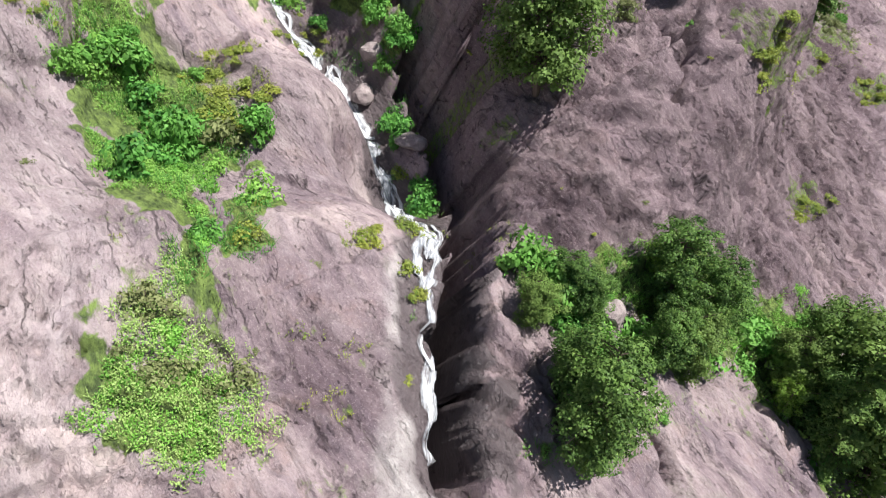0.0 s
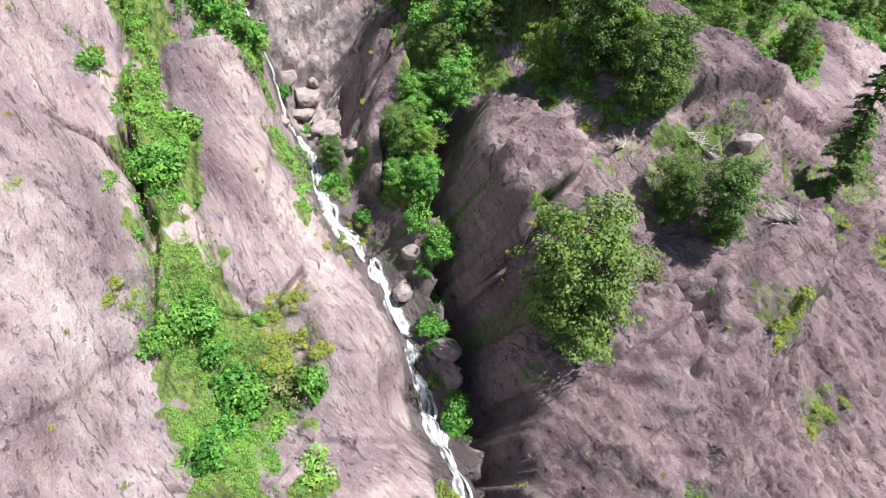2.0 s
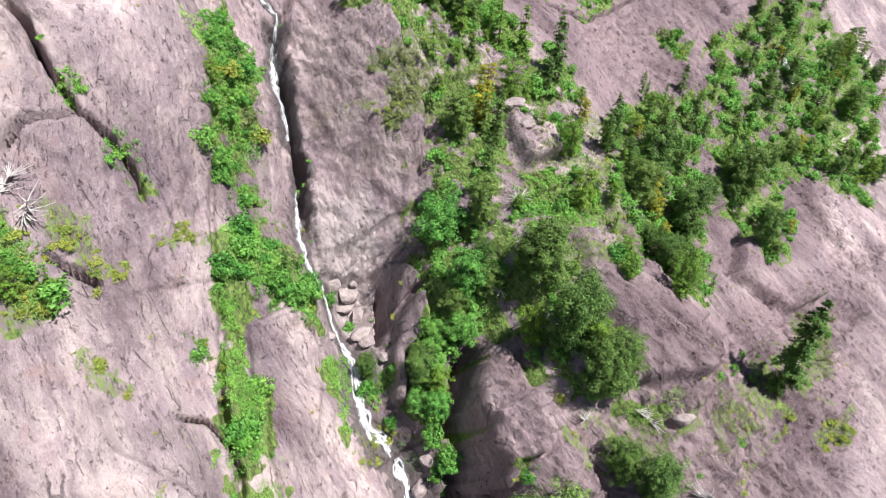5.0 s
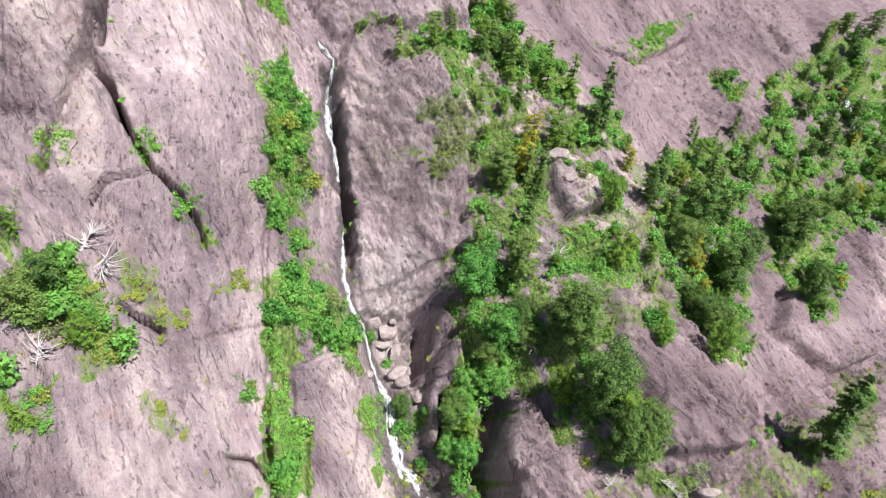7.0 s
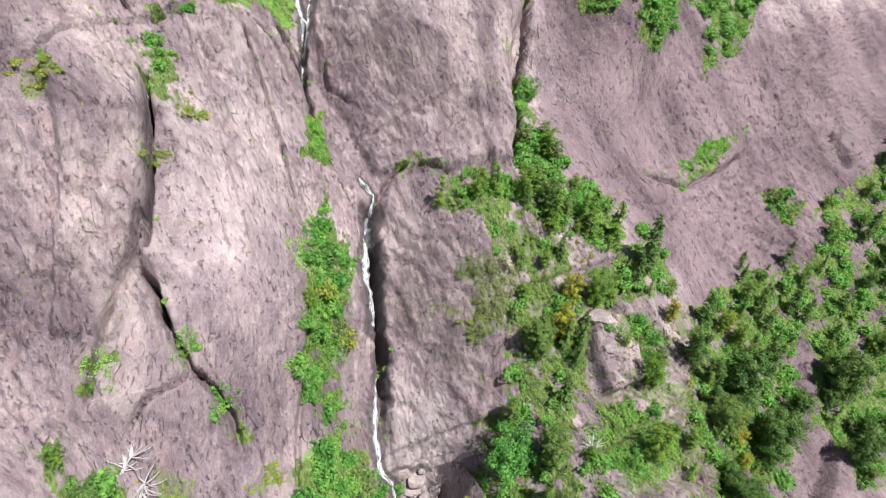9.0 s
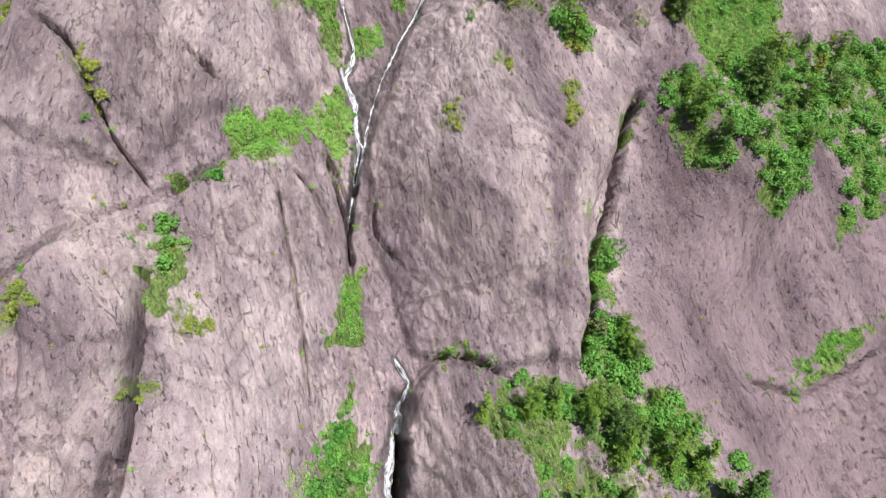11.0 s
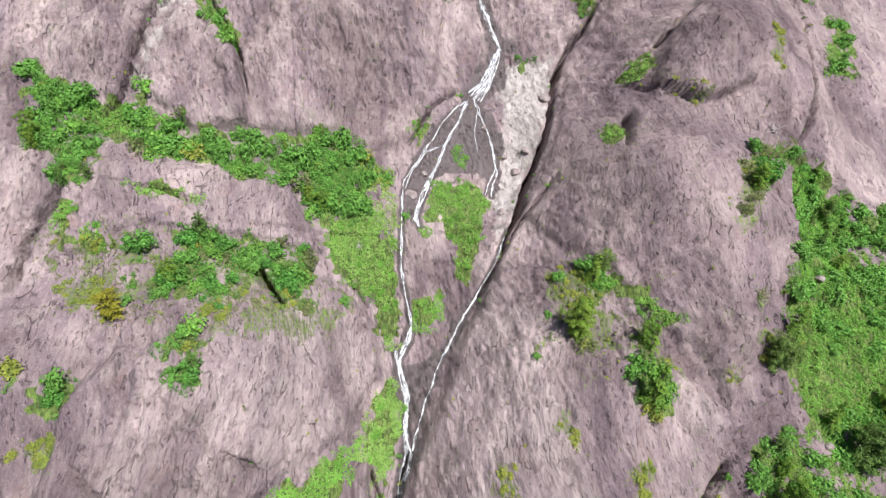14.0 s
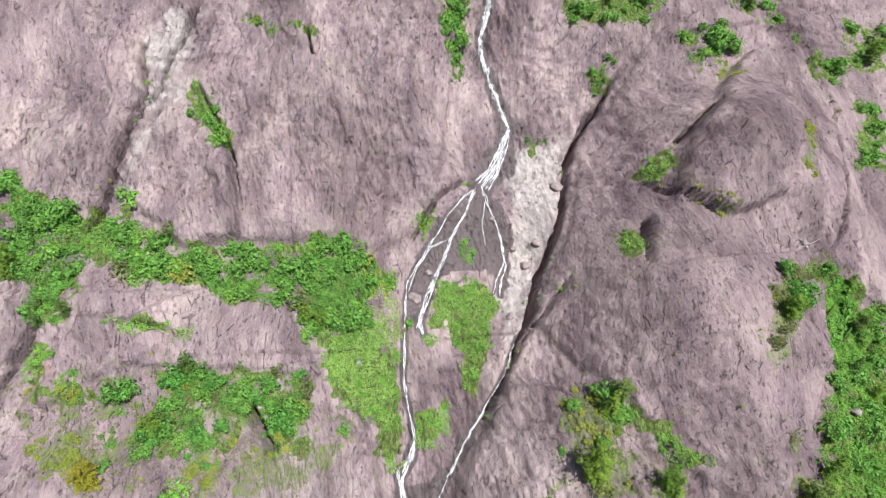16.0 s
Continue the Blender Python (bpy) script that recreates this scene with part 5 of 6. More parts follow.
PALE_LEAF = leaf_material("scrub_leaves", (0.11, 0.14, 0.05), (0.26, 0.3, 0.12), (0.32, 0.33, 0.15))
NEEDLE = leaf_material("conifer_needles", (0.015, 0.055, 0.012), (0.16, 0.29, 0.065), (0.27, 0.37, 0.09))
BARK = bark_material("bark", (0.09, 0.06, 0.045), (0.2, 0.15, 0.12))
DEADWOOD = bark_material("bleached_wood", (0.34, 0.31, 0.3), (0.6, 0.56, 0.54))
WATER = water_material()

# ---- the mountainside, one sheet ----
us = np.concatenate([spread(-160, 22, -34, 21.9, 0.14, 4.0)[:-1], spread(22, 230, 22, 60, 0.28, 4.0)])
vs = np.concatenate([spread(-150, -22, -62, -22.1, 0.14, 4.0)[:-1], spread(-22, 190, -22, 92, 0.235, 4.0)])
us, vs = np.unique(us), np.unique(vs)
gu, gv = np.meshgrid(us, vs)
gh = height(gu, gv)
fade = smooth((np.maximum(np.abs(gu - 30) - 80, 0) + np.maximum(np.abs(gv - 12) - 90, 0)) / 60)
gh = gh + fade * 14 * fractal(gu / 45, gv / 45, 77, 3)
slope_mesh = grid_mesh("mountainside", place(gu, gv, gh), ROCK)
a = slope_mesh.attributes.new("slope", "FLOAT_VECTOR", "POINT")
a.data.foreach_set("vector", np.stack([gu + 2.2 * fractal(gu / 19, gv / 19, 65, 2), gv + 2.2 * fractal(gu / 19, gv / 19, 68, 2), gh], -1).astype(np.float32).ravel())


def cover_layer(zones, margin, u, v):
    c = np.zeros_like(u)
    wob = 0.8 * fractal(u / 1.4, v / 1.4, 91, 3, 0.6)
    for z in zones:
        m = near_box(u, v, z, margin + 2)
        if m.any():
            c[m] = np.maximum(c[m], smooth((inside(u[m], v[m], z) + wob[m] + margin * 0.5) / margin))
    return c


growth = smooth(1.0 + 1.0 * fractal(gu / 1.1, gv / 1.4, 157, 3, 0.6))
red = np.maximum(cover_layer(MEADOWS, 0.5, gu, gv), growth * cover_layer(SHRUBBERY, 0.5, gu, gv))
red = np.maximum(red, 0.9 * growth * cover_layer(WOODS, 0.7, gu, gv))
red = np.maximum(red, 0.58 * cover_layer(THIN, 1.5, gu, gv) * smooth(0.5 + 1.3 * fractal(gu / 1.6, gv / 1.6, 93, 3)))
red = np.maximum(red, 0.55 * cover_layer(HEATH + SCRUB, 0.5, gu, gv))
moss = smooth(0.45 + 1.1 * fractal(gu / 2.2, gv / 3.0, 161, 4, 0.6))
red = np.maximum(red, 0.58 * moss * cover_layer(MEADOWS + SHRUBBERY + HEATH, 5.0, gu, gv))
red = np.maximum(red, 0.38 * smooth(0.1 + 1.2 * fractal(gu / 6, gv / 9, 163, 4, 0.6)) * moss)
green = np.zeros_like(gu)
for line, width in STREAMS:
    m = near_box(gu, gv, line, 6)
    d, s = to_line(gu[m], gv[m], line)
    green[m] = np.maximum(green[m], smooth(1.25 - d / (width * 1.1) + 0.3 * fractal(gu[m] / 1.2, gv[m] / 2.5, 97, 3)))
green = np.maximum(green, 0.9 * cover_layer(WET_AND_SHADED, 1.0, gu, gv))
blue = np.maximum(cover_layer(PALE, 1.5, gu, gv), 0.4 * cover_layer(BASIN, 2.5, gu, gv))
stain = 0.7 * cover_layer(STAINED, 1.6, gu, gv) * smooth(0.6 + 0.9 * fractal(gu / 1.2, gv / 3.0, 99, 3))
col = slope_mesh.attributes.new("cover", "FLOAT_COLOR", "POINT")
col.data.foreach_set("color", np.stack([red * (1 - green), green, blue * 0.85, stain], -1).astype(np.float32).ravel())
tone = slope_mesh.attributes.new("tone", "FLOAT_COLOR", "POINT")
# rugged and wooded rock: own dark tone plus shade of less lit faces
dark = np.maximum(0.75 * cover_layer(RUGGED, 4.0, gu, gv), 0.95 * cover_layer(DARK_SHADED_ROCK, 4.0, gu, gv))
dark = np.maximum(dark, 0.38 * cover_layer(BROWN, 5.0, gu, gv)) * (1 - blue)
pale = np.maximum(0.42 * cover_layer(PALE_LEFT, 4.0, gu, gv), 0.2 * cover_layer(TAN, 4.0, gu, gv))
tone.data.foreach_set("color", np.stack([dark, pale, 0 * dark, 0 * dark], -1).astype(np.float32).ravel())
tagged(new("ground", slope_mesh), "steep purple-grey rock mountainside with cracks, slabs and gullies", "rock slope", kind="structure")

# ---- plants ----
rng = np.random.default_rng(5)


def on_rock(u, v, sink=0.0):
    u, v = np.atleast_1d(np.asarray(u, float)), np.atleast_1d(np.asarray(v, float))
    i, j = np.clip(np.searchsorted(us, u) - 1, 0, len(us) - 2), np.clip(np.searchsorted(vs, v) - 1, 0, len(vs) - 2)
    a, b = (u - us[i]) / (us[i + 1] - us[i]), (v - vs[j]) / (vs[j + 1] - vs[j])
    h = (gh[j, i] * (1 - a) + gh[j, i + 1] * a) * (1 - b) + (gh[j + 1, i] * (1 - a) + gh[j + 1, i + 1] * a) * b
    return place(u, v, h) - np.array((0, 0, sink))


def scatter(zone, per_area, r, open_ground=-0.62):
    """Random places within an outline."""
    z = np.array(zone, float)
    lo, hi = z.min(0) - 0.8, z.max(0) + 0.8
    n = max(1, int(per_area * np.prod(hi - lo)))
    p = lo + r.random((n, 2)) * (hi - lo)
    ragged = 1.05 * fractal(p[:, 0] / 1.7, p[:, 1] / 1.7, 151, 3, 0.6)
    gaps = fractal(p[:, 0] / 1.1, p[:, 1] / 1.4, 157, 3, 0.6)
    return p[(inside(p[:, 0], p[:, 1], zone) + np.minimum(ragged, 0.8) > 0.0) & (gaps > open_ground)]


def blades(centres, normals, sizes, aspect, r, tilt=0.5, corners=4):
    """Small leaf faces at centres, facing about along normals."""
    n = len(centres)
    nn = normals + tilt * r.normal(size=(n, 3))
    nn /= np.linalg.norm(nn, axis=1, keepdims=True)
    side = np.cross(nn, r.normal(size=(n, 3)))
    side /= np.linalg.norm(side, axis=1, keepdims=True)
    along = np.cross(nn, side)
    s = sizes[:, None]
    if corners == 3:
        c = np.stack([-side * aspect * s, side * aspect * s, along * s * 1.3], 1)
    else:
        c = np.stack([-along * s, side * aspect * s, along * s, -side * aspect * s], 1)
    return centres[:, None] + c


def shrub_meshes(seed, leaf, leaves=420, size=0.085, flat=0.75, lobes=15):
    """A shrub one metre across: leaves on many small lobes with gaps between them, and its stems."""
    r = np.random.default_rng(seed)
    way = r.normal(size=(lobes, 3)); way[:, 2] = np.abs(way[:, 2]) * 0.9
    way /= np.linalg.norm(way, axis=1, keepdims=True)
    lc = way * (0.16 + 0.26 * r.random(lobes))[:, None] * (1, 1, flat) + (0, 0, 0.12 * flat)
    lr = 0.09 + 0.1 * r.random(lobes)
    which = r.integers(0, lobes, leaves)
    d = r.normal(size=(leaves, 3)); d[:, 2] = np.abs(d[:, 2]) * 0.9 - 0.3
    d /= np.linalg.norm(d, axis=1, keepdims=True)
    c = lc[which] + d * lr[which][:, None] * (0.7 + 0.5 * r.random(leaves))[:, None] * (1, 1, 0.85)
    c[:, 2] = np.maximum(c[:, 2], 0.02)
    me = quads_mesh("foliage", blades(c, d + (0, 0, 0.35), size * (0.55 + 0.8 * r.random(leaves)), 0.5, r, 0.4, 3), leaf)
    quads = []
    for l in lc:
        for k in range(2):
            a, b = np.zeros(3) + r.normal(size=3) * 0.03 * (1, 1, 0), l * 0.9
            side = np.cross(b - a, r.normal(size=3)); side *= 0.012 / np.linalg.norm(side)
            quads.append([a - side, a + side, b + side * 0.4, b - side * 0.4])
    return me, quads_mesh("woody_stem", np.array(quads), BARK)


def trunk_faces(r, thick=0.018):
    ring, rows = 6, 9
    bend = r.normal(size=2) * 0.02
    pts = np.zeros((rows, ring + 1, 3))
    for k in range(rows):
        s = k / (rows - 1)
        for q in range(ring + 1):
            ang = 2 * math.pi * q / ring
            rad = thick * (1 - s) ** 0.8 + 0.002
            pts[k, q] = (rad * math.cos(ang) + bend[0] * math.sin(s * 3), rad * math.sin(ang) + bend[1] * math.sin(s * 3), s * 0.98 - 0.03)
    return np.stack([pts[:-1, :-1], pts[:-1, 1:], pts[1:, 1:], pts[1:, :-1]], 2).reshape(-1, 4, 3)


def conifer_meshes(seed, slender, whorls=20, needle=None, density=1.0, leaf=1.0):
    """A conifer one metre tall: tapered trunk and drooping limbs, each a frond of side twigs with gaps between the limbs."""
    r = np.random.default_rng(seed)
    stem = trunk_faces(r)
    cs, ns, sz, limb = [], [], [], []
    for w in range(whorls):
        s = 0.08 + 0.9 * (w + r.random() * 0.8) / whorls
        reach = slender * ((1 - s) ** 0.7) * (0.7 + 0.5 * r.random()) + 0.014
        reach *= min(1.0, 0.55 + 2.2 * s)
        for k in range(r.integers(4, 6)):
            ang = r.random() * 2 * math.pi
            out = np.array([math.cos(ang), math.sin(ang), 0])
            across = np.array([-out[1], out[0], 0])
            ln = reach * (0.55 + 0.65 * r.random())
            twigs = max(3, int(9 * ln / slender + 2))
            for f in np.linspace(0.25, 1.0, twigs):
                n = max(2, int(density * 5))
                reach_out = ln * 0.36 * (1.15 - 0.75 * f)
                x = r.uniform(-1, 1, n)
                c = np.array([0, 0, s]) + out * (ln * (f + 0.16 * np.abs(x) + 0.03 * r.normal(size=n)))[:, None] + across * (x * reach_out)[:, None]
                c[:, 2] += 0.16 * ln * f - 0.46 * ln * f**1.7 - 0.22 * reach_out * np.abs(x) + r.normal(size=n) * 0.006
                cs.append(c); ns.append(np.tile(np.array([0, 0, 0.75]) + 0.6 * out, (n, 1))); sz.append((0.013 + 0.013 * r.random(n)) * (0.6 + slender * 1.8))
            tip = np.array([0, 0, s]) + out * ln * 0.9 + (0, 0, -0.27 * ln)
            limb.append([(0, 0, s - 0.006), (0, 0, s + 0.006), tip + (0, 0, 0.002), tip - (0, 0, 0.002)])
    c, nn, z = np.concatenate(cs), np.concatenate(ns), np.concatenate(sz)
    crown = quads_mesh("crown", blades(c, nn, z * leaf, 0.55, r, 0.4, 3), needle or NEEDLE)
    return quads_mesh("trunk", stem, BARK, True), crown, quads_mesh("branchwork", np.array(limb), BARK)


def cedar_meshes(seed, wide, limbs=64, needle=None, density=1.0, leaf=1.0):
    """A broad irregular tree one metre tall: limbs of uneven reach that end in drooping clumps of sprays, dark gaps between."""
    r = np.random.default_rng(seed)
    stem = trunk_faces(r, 0.022)
    cs, ns, sz, limb = [], [], [], []
    lop = r.random(3) * 6.3
    for k in range(limbs):
        s = 0.1 + 0.86 * (k + r.random()) / limbs
        ang = k * 2.4 + r.normal() * 0.35
        out = np.array([math.cos(ang), math.sin(ang), 0])
        full = wide * (math.sin(math.pi * min(1, 0.16 + 0.84 * (1 - s))) ** 0.6) * (0.85 + 0.3 * math.sin(ang * 2 + lop[0]) * math.sin(5 * s + lop[1]))
        ln = full * (0.5 + 0.62 * r.random()) + 0.03
        rise = 0.2 * ln - 0.12 * ln * (1 - s)
        for q in range(3 if ln > 0.5 * wide else 2):
            f = 1.0 - 0.3 * q - 0.1 * r.random()
            mid = np.array([0, 0, s]) + out * ln * f + np.array([-out[1], out[0], 0]) * r.normal() * 0.16 * ln + (0, 0, rise * f - 0.2 * ln * f * f)
            size = wide * (0.13 + 0.13 * r.random())
            n = int(density * 46 * (size / (0.2 * wide)) ** 1.5) + 6
            d = r.normal(size=(n, 3)); d[:, 2] = np.abs(d[:, 2]) - 0.35
            d /= np.linalg.norm(d, axis=1, keepdims=True)
            c = mid + d * size * (0.55 + 0.55 * r.random(n))[:, None] * (1, 1, 0.72)
            c += out * (0.35 * size * r.random(n))[:, None] - np.array([0, 0, 1]) * (0.3 * size * r.random(n) ** 2)[:, None]
            cs.append(c); ns.append(d + 0.35 * out + (0, 0, 0.5)); sz.append((0.011 + 0.013 * r.random(n)) * (0.5 + wide * 2.0))
        tip = np.array([0, 0, s]) + out * ln * 0.95 + (0, 0, rise - 0.2 * ln)
        limb.append([(0, 0, s - 0.007), (0, 0, s + 0.007), tip + (0, 0, 0.002), tip - (0, 0, 0.002)])
    c, nn, z = np.concatenate(cs), np.concatenate(ns), np.concatenate(sz)
    crown = quads_mesh("crown", blades(c, nn, z * leaf, 0.55, r, 0.4, 3), needle or NEEDLE)
    return quads_mesh("trunk", stem, BARK, True), crown, quads_mesh("branchwork", np.array(limb), BARK)


SHRUBS = [shrub_meshes(100 + k, LEAF, 700, 0.066, 0.85, 16) for k in range(6)]
HEATHS = [shrub_meshes(120 + k, HEATH_LEAF, 420, 0.062, 0.6, 12) for k in range(4)]
SCRUBS = [shrub_meshes(140 + k, PALE_LEAF, 420, 0.058, 0.7, 12) for k in range(4)]
FERNS = [shrub_meshes(160 + k, GRASS, 560, 0.055, 0.5, 14) for k in range(4)]
LIGHT = leaf_material("young_conifer_needles", (0.07, 0.16, 0.02), (0.2, 0.36, 0.05), (0.3, 0.4, 0.06))
GOLD_LEAF = leaf_material("golden_needles", (0.2, 0.2, 0.02), (0.42, 0.42, 0.05), (0.5, 0.42, 0.05))
CONIFERS = [conifer_meshes(200 + k, s) for k, s in enumerate((0.17, 0.21, 0.25))] + [cedar_meshes(205 + k, s, 44) for k, s in enumerate((0.26, 0.32))]
BUSHY = [cedar_meshes(240 + k, s) for k, s in enumerate((0.28, 0.34, 0.38, 0.32))]
SLENDER = [conifer_meshes(250 + k, s, 26, None, 1.3) for k, s in enumerate((0.15, 0.18))]
YOUNG = [conifer_meshes(220, 0.22, 15, LIGHT), cedar_meshes(221, 0.3, 36, LIGHT)]
LEAFY = [cedar_meshes(270 + k, w, 52, LEAF, 1.3, 0.95) for k, w in enumerate((0.42, 0.48, 0.54))]
GOLDEN = [cedar_meshes(260, 0.27, 36, GOLD_LEAF)]


# the trees that are passed nearest have finer sprays
FINE = [cedar_meshes(240 + k, s, 76, None, 1.7, 0.74) for k, s in enumerate((0.28, 0.34, 0.38, 0.32))]
FINE_SLENDER = [conifer_meshes(250 + k, s, 28, None, 2.2, 0.72) for k, s in enumerate((0.15, 0.18))]


def stand(m_scale, where, lean, spin, tall=1.0):
    up = Vector((0, 0, 1)).lerp(N, lean).normalized()
    q = up.to_track_quat("Z", "Y").to_matrix().to_4x4()
    return Matrix.Translation(Vector(where)) @ q @ Matrix.Rotation(spin, 4, "Z") @ Matrix.Diagonal((m_scale, m_scale, m_scale * tall, 1))


def plant_shrub(kinds, u, v, across, name, label, group, tall=1.0):
    me, stems = kinds[rng.integers(len(kinds))]
    w = on_rock(u, v, 0.06 * across)[0]
    pose_of = stand(across, w, 0.45, rng.random() * 6.3, tall)
    known = PLANTED.setdefault(name, [])
    # past 280 of a kind they are joined into one thicket below
    if len(known) >= 280:
        THICKET.setdefault((name, me.materials[0].name), []).append((me, pose_of))
        return
    ob = new(name, me)
    ob.matrix_world = pose_of
    st = new("woody_stem", stems)
    st.parent = ob
    tagged(st, kind="stuff")
    known.append(tagged(ob, label, "shrub", group))


PLANTED, THICKET = {}, {}


def join_thickets():
    for (name, _), members in THICKET.items():
        corners = []
        for me, m in members:
            co = np.empty(len(me.vertices) * 3, np.float32)
            me.vertices.foreach_get("co", co)
            a = np.array(m)
            leaf = co.reshape(-1, 3, 3)[::2]
            mid = leaf.mean(1, keepdims=True)
            corners.append((mid + (leaf - mid) * 1.35) @ a[:3, :3].T + a[:3, 3])
        corners = np.concatenate(corners)
        tagged(new(name + "_thicket", quads_mesh(name + "_thicket", corners, members[0][0].materials[0])), "dense " + name.replace("_", " ") + " growth covering rock ledges and gullies", "thicket", kind="stuff")


def plant_tree(kinds, u, v, tall, name="conifer", label="dark green conifer standing on the steep rock slope", group="conifers of the slope", wide=1.0):
    if v < -30:
        kinds = {id(BUSHY): FINE, id(CONIFERS): FINE, id(SLENDER): FINE_SLENDER}.get(id(kinds), kinds)
    trunk, crown, limbs = kinds[rng.integers(len(kinds))]
    ob = new(name)
    w = on_rock(u, v, 0.02 * tall)[0]
    ob.matrix_world = stand(tall, w, 0.06, rng.random() * 6.3) @ Matrix.Diagonal((wide, wide, 1, 1))
    for n, me in (("trunk", trunk), ("crown", crown)):
        new(n, me).parent = ob
    boughs = new("branchwork", limbs)
    boughs.parent = ob
    tagged(boughs, kind="stuff")
    return tagged(ob, label, "tree", group)


# meadows: blades in tufts, one mesh each, with low leafy clumps
def meadow(zone, per_area, tall, mat, name="grass", label="bright green grass and low leafy plants on a rock ledge"):
    p = scatter(zone, per_area * (1.8 if np.mean(np.array(zone)[:, 1]) < -36 else 1.0), rng)
    if len(p) < 3:
        return
    n = len(p)
    base = on_rock(p[:, 0], p[:, 1], 0.02)
    tufts = 9
    fine = 0.55 if np.mean(p[:, 1]) < -36 else 1.0
    base = np.repeat(base, tufts, 0) + rng.normal(size=(n * tufts, 3)) * 0.06 * (1, 1, 0)
    up = np.array((0, 0, 0.8)) + np.array(N) * 0.5 + rng.normal(size=(n * tufts, 3)) * 0.45
    up *= (tall * (0.5 + 0.9 * rng.random(n * tufts)) / np.linalg.norm(up, axis=1))[:, None]
    side = np.cross(up, rng.normal(size=up.shape)); side *= (0.026 * fine / np.linalg.norm(side, axis=1))[:, None]
    c = np.stack([base - side, base + side, base + up], 1)
    flat = blades(base[::2] + up[::2] * 0.7, np.tile(np.array(N) + (0.15, 0, 0.1), (len(base[::2]), 1)), fine * (0.05 + 0.05 * rng.random(len(base[::2]))), 0.5, rng, 0.5, 3)
    c = np.concatenate([c[::2], flat])
    tagged(new(name, quads_mesh(name, c, mat)), label, "grass", kind="stuff")


TREE_KINDS = {
    "bushy": (BUSHY, "conifer", "broad dark green conifer with drooping limbs on the rock", "conifers of the slope"),
    "leafy": (LEAFY, "leafy_tree", "small bright green broadleaf tree in a rock gully", "leafy trees"),
    "slender": (SLENDER, "conifer", "tall slender green conifer on a rock ledge", "conifers of the slope"),
    "light": (YOUNG, "young_conifer", "light green young conifer among rock and grass", "young conifers"),
    "gold": (GOLDEN, "golden_conifer", "yellow-green young tree on the slope", "golden trees"),
    "juniper": (BUSHY, "juniper", "spreading dark green juniper on bare rock", "junipers"),
}
for u, v, tall, kind in TREES:
    meshes, name, label, group = TREE_KINDS[kind]
    plant_tree(meshes, u, v, tall, name, label, group, 1.35 if kind == "juniper" else 1.0)
for u, v, size in LONE_SHRUBS:
    plant_shrub(SHRUBS, u, v, size, "shrub", "round bright green leafy shrub standing on rock", "lone shrubs", 1.3)
for z in MEADOWS:
    meadow(z, 34, 0.24, GRASS)
    for u, v in scatter(z, 0.3, rng):
        plant_shrub(FERNS, u, v, 0.5 + 0.8 * rng.random(), "fern", "low bright green leafy clump among grass", "leafy clumps")
for z in PALE_GRASS:
    meadow(z, 30, 0.3, DRY_GRASS, label="pale yellow-green grass on a rock slope")
BLEND = [SHRUBS] * 8 + [FERNS] * 2 + [SCRUBS, HEATHS]
for z in SHRUBBERY:
    meadow(z, 11, 0.4, LEAF, label="green undergrowth between shrubs in a rock gully")
    for u, v in scatter(z, 0.8, rng, -0.5):
        plant_shrub(BLEND[rng.integers(len(BLEND))], u, v, 0.7 + 2.1 * rng.random() ** 1.6, "shrub", "green leafy shrub rooted in a rock crack", "shrubs of the slope", 1.25)
for z in SHRUBBERY:
    for u, v in scatter(z, 0.05, rng):
        plant_tree(YOUNG if rng.random() < 0.5 else CONIFERS, u, v, 1.6 + 1.4 * rng.random(), "young_conifer", "young green conifer rising from the shrubs", "young conifers")
for z in HEATH:
    meadow(z, 8, 0.18, HEATH_LEAF, label="yellow-green heath tufts on bare rock")
    for u, v in scatter(z, 2.0, rng):
        plant_shrub(HEATHS, u, v, 0.6 + 0.7 * rng.random(), "heath_shrub", "yellow-green low shrub on bare rock", "heath shrubs", 0.8)
for z in SCRUB:
    meadow(z, 8, 0.2, PALE_LEAF, label="dry pale tufts on rock")
    for u, v in scatter(z, 0.9, rng):
        plant_shrub(SCRUBS, u, v, 0.8 + 0.8 * rng.random(), "scrub_bush", "dull grey-green scrub bush on rock", "scrub bushes")
for z in WOODS:
    upper = np.mean(np.array(z)[:, 1]) > 0
    meadow(z, 14 if upper else 5, 0.3, GRASS, label="undergrowth below the conifers")
    for u, v in scatter(z, 0.42 if upper else 0.26, rng):
        plant_shrub(SHRUBS, u, v, 1.0 + 1.4 * rng.random(), "shrub", "green leafy shrub below conifers", "shrubs of the wood")
    for u, v in scatter(z, 0.06 if upper else 0.1, rng):
        if rng.random() < 0.62:
            plant_tree(CONIFERS, u, v, (1.6 + 2.2 * rng.random()) if upper else (2.2 + 2.6 * rng.random()))
        elif rng.random() < 0.85:
            plant_tree(YOUNG, u, v, 1.8 + 2.2 * rng.random(), "young_conifer", "light green young conifer among darker trees", "young conifers")
        else:
            plant_tree(GOLDEN, u, v, 1.4 + 1.4 * rng.random(), "golden_conifer", "yellow-green young tree in the wood", "golden trees")
